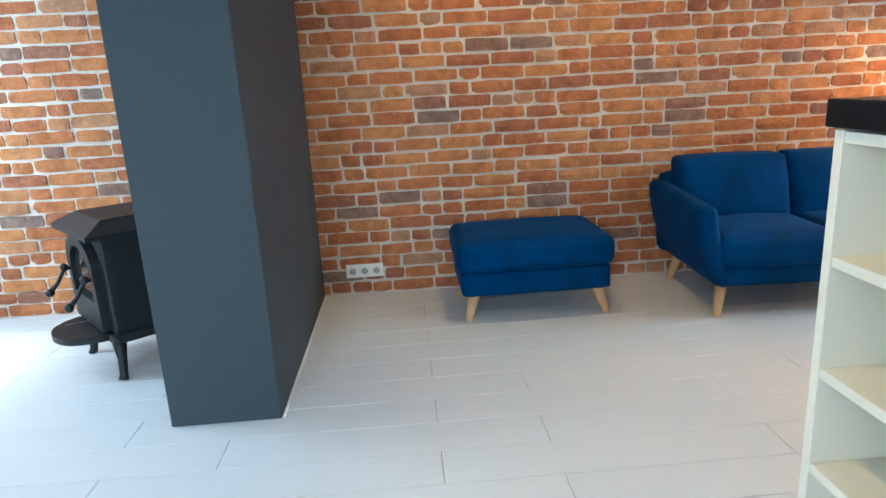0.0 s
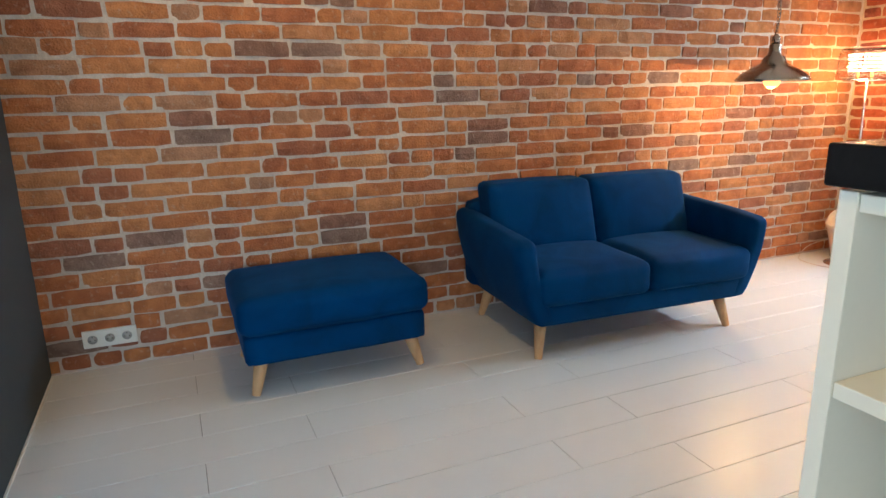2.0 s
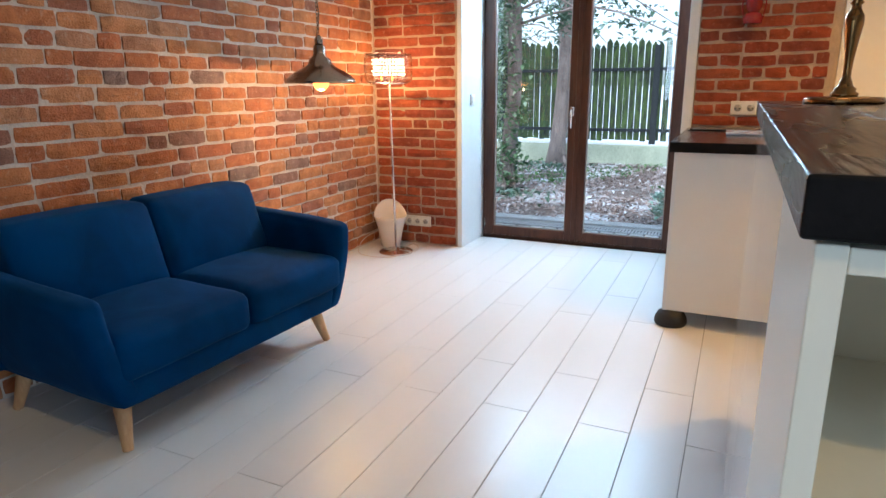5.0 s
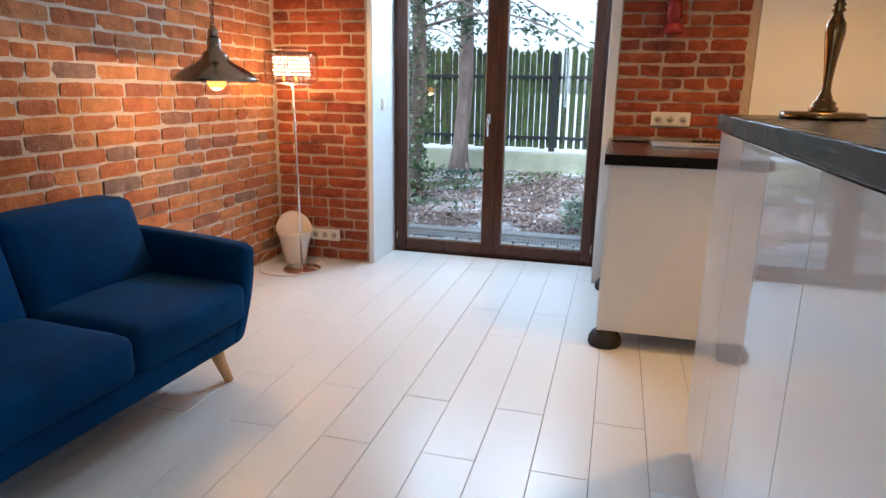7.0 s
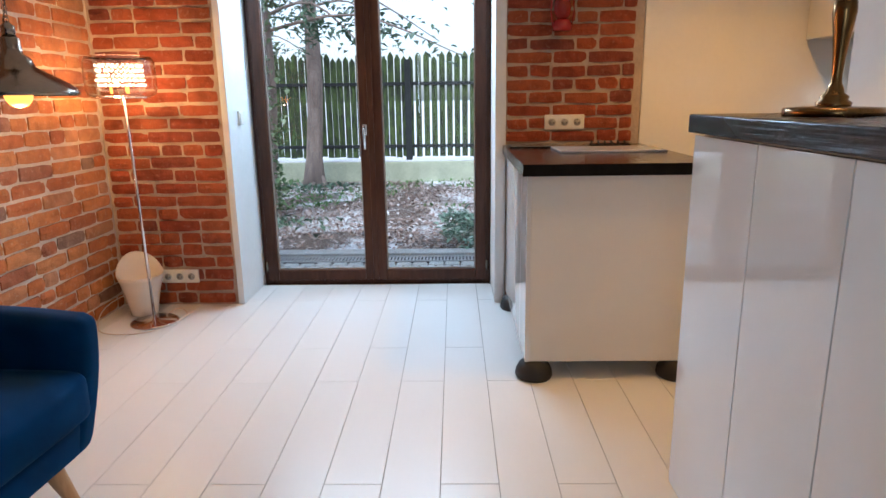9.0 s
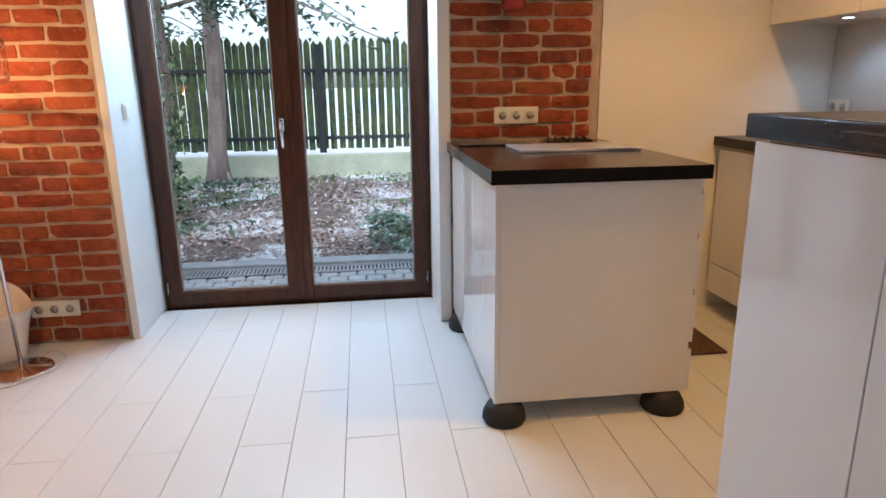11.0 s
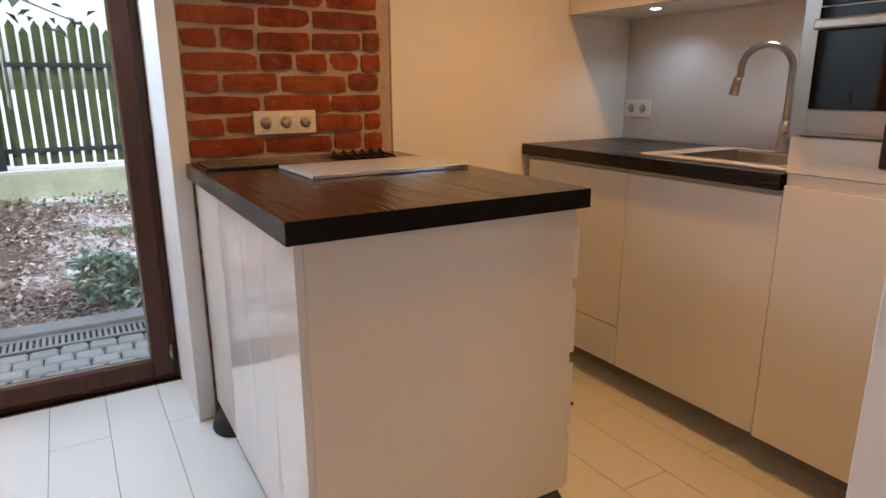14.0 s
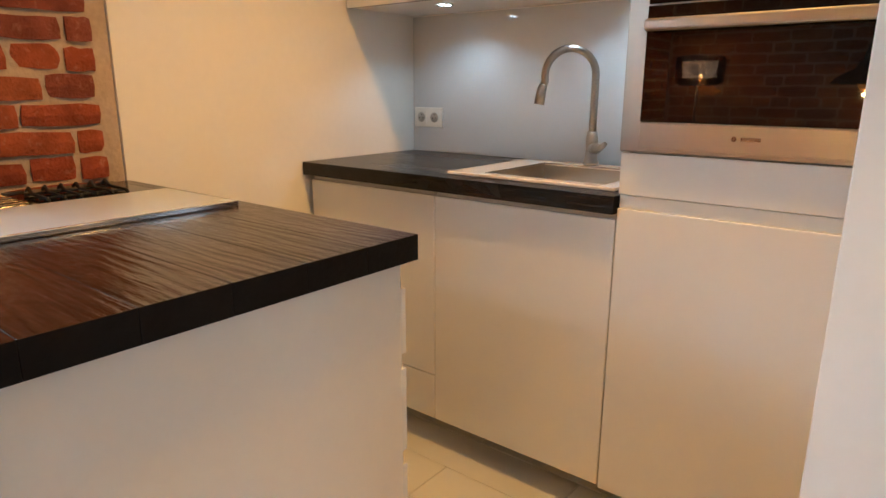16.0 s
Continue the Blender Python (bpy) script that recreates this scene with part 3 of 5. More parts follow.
def stove():
    a = Vector((-1.37, 2.585, 0))
    f = Vector((-0.64, 0.768, 0)).normalized()
    d = Vector((f.y, -f.x, 0))
    m = Matrix(((f.x, d.x, 0, a.x), (f.y, d.y, 0, a.y), (0, 0, 1, 0), (0, 0, 0, 1)))
    s = root("wood_stove", tuple(m @ Vector((0.3, 0.2, 0))), "black cast-iron wood stove with an arched glass door", "stove")
    W, D = 0.50, 0.40

    def part(name, bm, mat=IRON, parent=s, smooth=False):
        bmesh.ops.transform(bm, matrix=m, verts=bm.verts)
        return finish(name, bm, mat, parent, smooth)

    bm = bmesh.new()
    add_box(bm, 0.02, W - 0.02, 0.02, D - 0.02, 0.19, 0.665, 0.012)
    add_box(bm, 0.0, W, 0.0, D, 0.17, 0.215, 0.012)
    part("body", bm)
    bm = bmesh.new()
    lo = [(-0.03, -0.04), (W + 0.03, -0.04), (W + 0.03, D + 0.02), (-0.03, D + 0.02)]
    hi = [(0.05, 0.05), (W - 0.05, 0.05), (W - 0.05, D - 0.03), (0.05, D - 0.03)]
    rows = [[bm.verts.new((x, y, z)) for x, y in q] for q, z in ((lo, 0.655), (lo, 0.675), (hi, 0.725), ([(x * 0.99, y) for x, y in hi], 0.728))]
    for p, q in zip(rows, rows[1:]):
        for i in range(4):
            bm.faces.new((p[i], p[(i + 1) % 4], q[(i + 1) % 4], q[i]))
    bm.faces.new(rows[0][::-1])
    bm.faces.new(rows[-1])
    part("top_plate", bm)

    def arch(x0, x1, z0, z1, n=14):
        r = (x1 - x0) / 2
        return [(x0, z0), (x1, z0)] + [((x0 + x1) / 2 + r * math.cos(math.pi * i / n), z1 - 0.13 + 0.13 * math.sin(math.pi * i / n)) for i in range(n + 1)]

    def ring(outer, inner, y0, y1, name):
        b = bmesh.new()
        vs = [[b.verts.new((x, y, z)) for x, z in o] for o, y in ((outer, y1), (outer, y0), (inner, y0), (inner, y1))]
        n = len(outer)
        for p, q in ((0, 1), (1, 2), (2, 3)):
            for i in range(n):
                b.faces.new((vs[p][i], vs[p][(i + 1) % n], vs[q][(i + 1) % n], vs[q][i]))
        return part(name, b)

    ring(arch(0.05, W - 0.05, 0.23, 0.645), arch(0.10, W - 0.10, 0.36, 0.60), -0.02, 0.03, "door")
    bm = bmesh.new()
    bm.faces.new([bm.verts.new((x, 0.0, z)) for x, z in arch(0.09, W - 0.09, 0.35, 0.61)])
    part("glass", bm, STOVE_GLASS)
    bm = bmesh.new()
    add_box(bm, 0.09, W - 0.09, -0.012, 0.01, 0.25, 0.352, 0.006)
    part("panel", bm)
    for x in (0.09, 0.42):
        bm = bmesh.new()
        add_tube(bm, [(x, -0.01, 0.47), (x, -0.05, 0.46), (x - 0.01, -0.085, 0.41), (x - 0.012, -0.12, 0.375)], [0.008, 0.008, 0.009, 0.012], 10)
        bmesh.ops.create_uvsphere(bm, u_segments=12, v_segments=8, radius=0.02, matrix=Matrix.Translation((x - 0.012, -0.125, 0.37)))
        bmesh.ops.create_uvsphere(bm, u_segments=12, v_segments=8, radius=0.018, matrix=Matrix.Translation((x, -0.045, 0.475)))
        part("handle", bm, smooth=True)
    # ash lip, a half round shelf
    bm = bmesh.new()
    pts = [(0.06, 0.03)] + [(W / 2 - 0.19 * math.cos(math.pi * i / 18), -0.02 - 0.16 * math.sin(math.pi * i / 18)) for i in range(19)] + [(W - 0.06, 0.03)]
    rows = [[bm.verts.new((x, y, z)) for x, y in pts] for z in (0.185, 0.215)]
    n = len(pts)
    for i in range(n):
        bm.faces.new((rows[0][i], rows[0][(i + 1) % n], rows[1][(i + 1) % n], rows[1][i]))
    bm.faces.new(rows[0][::-1])
    bm.faces.new(rows[1])
    bmesh.ops.bevel(bm, geom=list(bm.edges), offset=0.005, segments=2, affect="EDGES")
    part("ash_lip", bm)
    bm = bmesh.new()
    add_tube(bm, [(0.27, -0.02, 0.232), (0.27, -0.12, 0.238)], 0.004, 8)
    part("poker", bm, CHROME)
    for x, y, sx, sy in ((0.03, 0.03, -1, -1), (W - 0.03, 0.03, 1, -1), (0.03, D - 0.03, -1, 1), (W - 0.03, D - 0.03, 1, 1)):
        bm = bmesh.new()
        add_tube(bm, [(x + 0.015 * sx, y + 0.015 * sy, 0), (x + 0.008 * sx, y + 0.008 * sy, 0.02), (x, y, 0.09), (x, y, 0.2)], [0.022, 0.018, 0.020, 0.034], 10)
        part("leg", bm, smooth=True)
    bm = bmesh.new()
    add_tube(bm, [(0.3, 0.37, 0.5), (0.3, 0.47, 0.5), (0.3, 0.53, 0.5)], 0.06, 20)
    part("flue_pipe", bm, smooth=True)


def pendant():
    x, y = 3.17, 3.12
    p = root("pendant_lamp", (x, y, 2.6), "smoked metal pendant lamp on a chain with a lit amber bulb", "pendant lamp")
    prof = [(0.193, 1.240), (0.196, 1.243), (0.188, 1.254), (0.165, 1.277), (0.13, 1.300), (0.092, 1.320), (0.066, 1.334), (0.060, 1.352), (0.054, 1.366), (0.036, 1.378), (0.032, 1.395), (0.031, 1.428), (0.028, 1.434), (0.0, 1.435)]
    inner = [(max(r - 0.006, 0), z - 0.004) for r, z in prof[::-1]]
    lathe("shade", prof + inner, (x, y, 0), SMOKED, p, 48)
    lathe("socket", [(0, 1.40), (0.02, 1.40), (0.02, 1.30), (0.0, 1.298)], (x, y, 0), SMOKED, p, 16)
    lathe("cap", [(0.0, 1.435), (0.022, 1.435), (0.022, 1.47), (0.008, 1.485), (0.0, 1.49)], (x, y, 0), SMOKED, p, 20)
    lathe("bulb", [(0.0, 1.195)] + [(0.045 * math.sin(radians(a)), 1.24 - 0.045 * math.cos(radians(a))) for a in range(15, 150, 15)] + [(0.016, 1.299)], (x, y, 0), BULB, p, 24)
    bm = bmesh.new()
    for i in range(58):
        z = 1.49 + i * 0.019
        u = (1, 0, 0) if i % 2 else (0, 1, 0)
        loop = arc((x, y, z), 0.009, 0, 360, 8, u, (0, 0, 1.5))
        add_tube(bm, loop, 0.0016, 5)
    add_tube(bm, [(x + 0.012 * math.sin(k * 1.3), y + 0.012 * math.cos(k * 1.1), 1.485 + k * 0.055) for k in range(21)], 0.0028, 6)
    finish("chain", bm, SMOKED, p, True)
    lathe("ceiling_rose", [(0, 2.57), (0.05, 2.572), (0.055, 2.598), (0, 2.599)], (x, y, 0), SMOKED, p, 24)


def floor_lamp():
    x, y = 4.235, 3.275
    p = root("floor_lamp", (x, y, 0), "chrome floor lamp with a lit glass and crystal drum shade", "floor lamp")
    lathe("base", [(0, 0.0), (0.128, 0.0), (0.13, 0.006), (0.12, 0.014), (0.03, 0.022), (0.014, 0.04), (0, 0.041)], (x, y, 0), CHROME, p, 40)
    tube("pole", [(x, y, 0.03), (x - 0.005, y + 0.004, 0.6), (x - 0.015, y + 0.008, 1.24)], 0.0085, CHROME, p, 12)
    c = (x - 0.02, y + 0.01, 0)
    g = lathe("shade", [(0.13, 1.235), (0.158, 1.245), (0.168, 1.27), (0.17, 1.34), (0.168, 1.405), (0.158, 1.432), (0.13, 1.44), (0.129, 1.437), (0.156, 1.429), (0.165, 1.404), (0.167, 1.34), (0.165, 1.271), (0.156, 1.248), (0.13, 1.238)], c, SMOKY_GLASS, p, 48)
    g.visible_shadow = False
    lathe("ring", [(0.118, 1.230), (0.13, 1.228), (0.132, 1.234), (0.13, 1.236), (0.118, 1.236), (0.118, 1.230)], c, CHROME, p, 40)
    bm = bmesh.new()
    for a in (30, 150, 270):
        u = Vector((math.cos(radians(a)), math.sin(radians(a)), 0))
        add_tube(bm, [Vector((c[0], c[1], 1.236)), Vector((c[0], c[1], 1.234)) + u * 0.12], 0.003, 6)
    finish("spoke", bm, CHROME, p)
    bm = bmesh.new()
    rng = random.Random(4)
    for k in range(30):
        a = 2 * math.pi * k / 30
        for j in range(5):
            rr = 0.10 + 0.012 * rng.random()
            o = Vector((c[0] + rr * math.cos(a), c[1] + rr * math.sin(a), 1.295 + 0.024 * j))
            bmesh.ops.create_icosphere(bm, subdivisions=1, radius=0.0055 + 0.003 * rng.random(), matrix=Matrix.Translation(o))
    finish("crystals", bm, CRYSTAL, p)
    for a in (0, 120, 240):
        q = (c[0] + 0.05 * math.cos(radians(a)), c[1] + 0.05 * math.sin(radians(a)), 1.25)
        lathe("bulb", [(0, 0), (0.006, 0), (0.007, 0.02), (0.006, 0.035), (0, 0.04)], q, BULB, p, 10)
    pts = [(x + 0.09, y - 0.02, 0.012), (x + 0.10, y - 0.10, 0.05), (x + 0.02, y - 0.17, 0.03), (x - 0.16, y - 0.05, 0.006), (x - 0.2, y + 0.14, 0.006), (x - 0.1, y + 0.27, 0.01), (x + 0.1, y + 0.30, 0.08), (x + 0.29, y + 0.06, 0.18)]
    tube("cable", smooth_path(pts), 0.003, CABLE, p, 6)


def smooth_path(pts, n=6):
    pts = [Vector(p) for p in pts]
    out = []
    for i in range(len(pts) - 1):
        p0, p1, p2, p3 = pts[max(i - 1, 0)], pts[i], pts[i + 1], pts[min(i + 2, len(pts) - 1)]
        for k in range(n):
            t = k / n
            out.append(0.5 * (2 * p1 + (p2 - p0) * t + (2 * p0 - 5 * p1 + 4 * p2 - p3) * t * t + (3 * p1 - p0 - 3 * p2 + p3) * t ** 3))
    return out + [pts[-1]]


def ceramic_vessel():
    v = root("ceramic_vase", (4.37, 3.41, 0), "glossy white ceramic scoop-shaped vessel standing in the brick corner", "vase")
    c = Vector((4.40, 3.41, 0))
    bm = bmesh.new()
    seg = 36
    rings = []
    prof = [(0.075, 0.0), (0.085, 0.004), (0.095, 0.08), (0.112, 0.16), (0.132, 0.23), (0.142, 0.265)]
    allp = [(r, z, 1) for r, z in prof] + [(0.136, 0.262, 1), (0.122, 0.225, 1), (0.10, 0.15, 0), (0.08, 0.06, 0)]
    for r, z, k in allp:
        ring = []
        for i in range(seg):
            a = 2 * math.pi * i / seg
            tall = max(0.0, math.cos(a - radians(35))) ** 1.2 * 0.125 * (max(0, z - 0.15) / 0.115)
            ring.append(bm.verts.new((c.x + r * math.cos(a), c.y + r * math.sin(a), z + tall)))
        rings.append(ring)
    for a, b in zip(rings, rings[1:]):
        for i in range(seg):
            bm.faces.new((a[i], a[(i + 1) % seg], b[(i + 1) % seg], b[i]))
    bm.faces.new(rings[0][::-1])
    bm.faces.new(rings[-1])
    bmesh.ops.transform(bm, matrix=Matrix.Translation(c) @ Matrix.Scale(0.9, 4) @ Matrix.Translation(-c), verts=bm.verts)
    finish("body", bm, CERAMIC, v, True)


def outlet(gangs, at, yaw, label, mat=PLASTIC):
    """A row of earthed sockets; built facing -y, its middle at the origin."""
    o = root("socket_outlet", (0, 0, 0), label, "socket", "wall sockets")
    w = 0.071 * gangs + 0.010
    box("plate", -w / 2, w / 2, -0.010, 0.006, -0.0405, 0.0405, mat, o, 0.003)
    for i in range(gangs):
        x = (i - (gangs - 1) / 2) * 0.071
        bm = bmesh.new()
        add_box(bm, x - 0.0275, x + 0.0275, -0.0125, -0.0101, -0.0275, 0.0275, 0.001)
        finish("insert", bm, mat, o)
        for name, prof, mm in (("well", [(0.0, 0.0), (0.0195, 0.0), (0.0205, 0.0012), (0.0, 0.0013)], SOCKET_DARK),):
            ob = lathe(name, prof, (0, 0, 0), mm, o, 24)
            ob.matrix_basis = pose(x, -0.0126, 0, 90, 0, 0)
        # Solid discs on the face; the holes' shade is only their colour.
        bm = bmesh.new()
        for dx, dz, r in ((-0.0095, -0.003, 0.0028), (0.0095, -0.003, 0.0028), (0, 0.011, 0.0026)):
            add_tube(bm, [(x + dx, -0.0142, dz), (x + dx, -0.0128, dz)], r, 8)
        finish("hole", bm, SHADE_AND_DISPLAY_BLACK, o)
    o.matrix_basis = pose(*at, 0, 0, yaw)
    return o


def light_switch():
    s = root("light_switch", (4.745, DY1, 1.11), "white plastic light switch on the pale door reveal", "switch")
    box("plate", 4.705, 4.785, DY1 - 0.010, DY1 + 0.002, 1.07, 1.15, PLASTIC, s, 0.003)
    box("rocker", 4.718, 4.772, DY1 - 0.0145, DY1 - 0.0101, 1.083, 1.137, PLASTIC, s, 0.002)


def lantern():
    x, y = 4.47, 0.995
    l = root("lantern", (x, y, 1.55), "small red metal lantern hanging on the brick wall", "lantern")
    lathe("base", [(0, 1.55), (0.05, 1.55), (0.052, 1.575), (0.045, 1.60), (0.03, 1.61), (0, 1.611)], (x, y, 0), RED_LACQUER, l, 24)
    lathe("globe", [(0.028, 1.611), (0.042, 1.635), (0.046, 1.67), (0.04, 1.705), (0.028, 1.725)], (x, y, 0), RED_GLASS, l, 24)
    lathe("cap", [(0.03, 1.725), (0.046, 1.73), (0.04, 1.755), (0.025, 1.775), (0.02, 1.80), (0, 1.805)], (x, y, 0), RED_LACQUER, l, 24)
    for s in (-1, 1):
        tube("wire", [(x, y + s * 0.05, 1.57), (x, y + s * 0.062, 1.65), (x, y + s * 0.055, 1.74), (x, y + s * 0.03, 1.79)], 0.0035, RED_LACQUER, l, 8)
    tube("hook", arc((x + 0.0, y, 1.80), 0.045, 0, 180, 12, (0, 1, 0), (0, 0, 1.4)), 0.0025, SMOKED, l, 6)
    tube("nail", [(x, y, 1.862), (4.575, y, 1.87)], 0.003, SMOKED, l, 6)


# Ring of a ceiling lamp that is never in view.
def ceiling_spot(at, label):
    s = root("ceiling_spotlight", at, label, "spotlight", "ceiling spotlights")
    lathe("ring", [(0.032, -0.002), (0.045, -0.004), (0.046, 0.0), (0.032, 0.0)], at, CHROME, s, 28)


sofa()
ottoman()
stove()
pendant()
floor_lamp()
ceramic_vessel()
outlet(3, (-0.32, 3.598, 0.15), 0, "white triple wall socket low on the brick wall")
outlet(3, (4.548, 3.242, 0.182), -90, "white triple wall socket low in the brick corner")
outlet(3, (4.548, 0.955, 1.068), -90, "white triple wall socket on bricks above the island")
outlet(2, (4.46, -0.732, 1.085), 180, "white double wall socket on the kitchen back wall").matrix_basis = pose(4.46, -0.727, 1.085, 0, 0, 180)
light_switch()
lantern()

# Unseen rings, added where the three warm spots hang.
ceiling_spot((0.55, 2.75, TOP), "unseen recessed ceiling spotlight, added above the footstool")
ceiling_spot((-0.25, 0.75, TOP), "unseen recessed ceiling spotlight, added to warm the open shelves")
ceiling_spot((3.22, 0.24, TOP), "unseen recessed ceiling spotlight, added above the kitchen aisle")

# ---- bar ----


def bar():
    b = root("bar_counter", (1.6, 0.68, 0), "white gloss bar with a dark charred wood top and open shelves", "bar counter")
    bx0, bx1, by0, by1, bz0, bz1 = 0.700, 2.590, 0.444, 0.946, 0.085, 1.1065
    for y0, y1 in ((0.442, 0.6145), (0.615, 0.7865), (0.787, 0.958)):
        bm = bmesh.new()
        add_box(bm, 0.688, 2.607, y0, y1, 1.1105, 1.158, 0.004, 3)
        dark_ends(finish("plank", bm, BAR_WOOD, b))
    box("underlay", 0.73, 2.56, 0.46, 0.92, 1.107, 1.110, CHARRED_END, b, 0)
    # shelf unit at the west end
    d = 0.36
    for y0, y1 in ((by1 - 0.022, by1), (by0, by0 + 0.022)):
        box("side", bx0, bx0 + d, y0, y1, bz0, bz1, SHELF_WHITE, b, 0.0015)
    box("back", bx0 + d + 0.001, bx0 + d + 0.012, by0, by1 - 0.001, bz0, bz1, SHELF_WHITE, b, 0)
    zs = [bz0, 0.250, 0.451, 0.650, 0.866, bz1 - 0.022]
    for z in zs:
        box("shelf", bx0 + 0.003, bx0 + d, by0 + 0.0225, by1 - 0.0225, z, z + 0.02, SHELF_WHITE, b, 0.0015)
    box("body", bx0 + d + 0.0125, bx1 - 0.02, by0 + 0.02, by1 - 0.02, bz0, bz1, LAMINATE, b, 0.001)
    xs = [bx0 + d + 0.014, 1.55, 1.905, 2.235, bx1]
    for x0, x1 in zip(xs, xs[1:]):
        box("front_panel", x0 + 0.0015, x1 - 0.0015, by1 - 0.0195, by1 - 0.001, bz0 - 0.004, bz1 - 0.002, GLOSS, b, 0.0015)
    box("end_panel", bx1 - 0.0195, bx1, by0, by1 - 0.02, bz0 - 0.004, bz1 - 0.002, GLOSS, b, 0.0015)
    box("plinth", bx0 + 0.06, bx1 - 0.015, by0 + 0.03, by1 - 0.03, 0.0, bz0 - 0.006, RED_WOOD, b, 0.002)


def table_lamp():
    x, y, z = 2.33, 0.745, 1.158
    t = root("table_lamp", (x, y, z), "antique brass table lamp with a black shade on the bar", "table lamp")
    lathe("foot", [(0, 0), (0.098, 0), (0.1, 0.004), (0.1, 0.014), (0.096, 0.018), (0.05, 0.020), (0, 0.021)], (x, y, z), BRASS, t, 48)
    prof = [(0.034, 0.021), (0.036, 0.028), (0.027, 0.034), (0.029, 0.041), (0.019, 0.049), (0.016, 0.060), (0.0115, 0.070), (0.0105, 0.09), (0.0125, 0.125), (0.019, 0.18), (0.0235, 0.215), (0.022, 0.235), (0.013, 0.252), (0.011, 0.262), (0.017, 0.268), (0.011, 0.275), (0.016, 0.281), (0.010, 0.288), (0.016, 0.305), (0.0185, 0.325), (0.012, 0.345), (0.016, 0.35), (0.010, 0.36), (0.010, 0.47), (0, 0.471)]
    lathe("stem", prof, (x, y, z), BRASS, t, 32)
    lathe("shade", [(0.20, 0.350), (0.203, 0.350), (0.122, 0.58), (0.119, 0.58), (0.20, 0.352)], (x, y, z), SHADE, t, 48)
    lathe("bulb", [(0, 0.471), (0.012, 0.472), (0.026, 0.495), (0.026, 0.512), (0.015, 0.53), (0, 0.535)], (x, y, z), BULB, t, 20)
    tube("cable", smooth_path([(x + 0.08, y - 0.06, z + 0.006), (x + 0.14, y - 0.14, z + 0.004), (x + 0.16, y - 0.21, z + 0.005), (x + 0.15, y - 0.25, z + 0.03), (x + 0.117, y - 0.262, z + 0.05)]), 0.003, RUBBER, t, 8)
    tube("plug", [(x + 0.117, y - 0.255, z + 0.052), (x + 0.117, y - 0.280, z + 0.052), (x + 0.117, y - 0.303, z + 0.052)], [0.010, 0.018, 0.020], RUBBER, t, 14)


bar()
table_lamp()

# ---- kitchen ----


def dome_foot(parent, x, y):
    lathe("foot", [(0, 0), (0.076, 0), (0.082, 0.012), (0.079, 0.036), (0.066, 0.062), (0.05, 0.076), (0.03, 0.080), (0.03, 0.086), (0, 0.086)], (x, y, 0), RUBBER, parent, 28)


def island():
    k = root("kitchen_island", (4.0, 0.91, 0), "white kitchen island with a dark charred wood worktop on black feet", "kitchen island")
    x0, x1, y0, y1, z0, z1 = 3.472, 4.535, 0.545, 1.262, 0.082, 0.893
    box("end_panel", x0, x0 + 0.018, y0, y1, z0, z1, LAMINATE, k, 0.0015)
    box("body", x0 + 0.0185, x1, y0 + 0.002, y1 - 0.001, z0, z1, LAMINATE, k, 0.001)
    xs = [x0 + 0.002, 3.70, 3.93, 4.20, x1 - 0.002]
    for a, b in zip(xs, xs[1:]):
        box("front_panel", a + 0.001, b - 0.001, y1 - 0.0005, y1 + 0.018, z0 - 0.003, z1 - 0.002, GLOSS, k, 0.0015)
    zs = [z0, 0.275, 0.49, 0.70, z1 - 0.03]
    for a, b in zip(zs, zs[1:]):
        d = box("drawer_front", x0 + 0.004, x1 - 0.02, y0 - 0.018, y0 + 0.0015, a + 0.003, b - 0.028, GLOSS, k, 0.002)
        box("grip", x0 + 0.006, x1 - 0.022, y0 - 0.008, y0 + 0.0015, b - 0.0275, b - 0.004, STEEL, d, 0.002)
    for i in range(6):
        y = 0.522 + i * 0.13
        bm = bmesh.new()
        add_box(bm, 3.448, 4.546, y + 0.0002, y + 0.1298, 0.8945, 0.943, 0.0006, 1)
        dark_ends(finish("plank", bm, CHARRED, k))
    for x in (3.505, 4.44):
        for y in (0.612, 1.235):
            dome_foot(k, x, y)
    return k


def hob():
    h = root("gas_hob", (4.35, 0.85, 0.943), "black gas hob with wire pan supports on the island", "hob")
    box("plate", 4.285, 4.535, 0.575, 1.285, 0.9435, 0.9475, BLACK_GLASS, h, 0.0015)
    bm = bmesh.new()
    for i in range(7):
        x = 4.305 + i * 0.034
        add_box(bm, x - 0.004, x + 0.004, 0.865, 1.275, 0.9485, 0.9535, 0.0015)
    for y in (0.89, 1.25):
        add_box(bm, 4.297, 4.52, y - 0.005, y + 0.005, 0.9475, 0.9495)
    finish("pan_support", bm, SMOKED, h)
    bm = bmesh.new()
    for i in range(6):
        y = 0.645 + i * 0.036
        add_tube(bm, [(4.30, y, 0.9495), (4.31, y, 0.955), (4.40, y, 0.956), (4.43, y - 0.004, 0.966), (4.46, y - 0.008, 0.955)], [0.004, 0.004, 0.004, 0.005, 0.003], 8)
    for x in (4.33, 4.42):
        add_tube(bm, [(x, 0.635, 0.952), (x, 0.835, 0.952)], 0.0035, 8)
    finish("pan_support", bm, IRON, h, True)


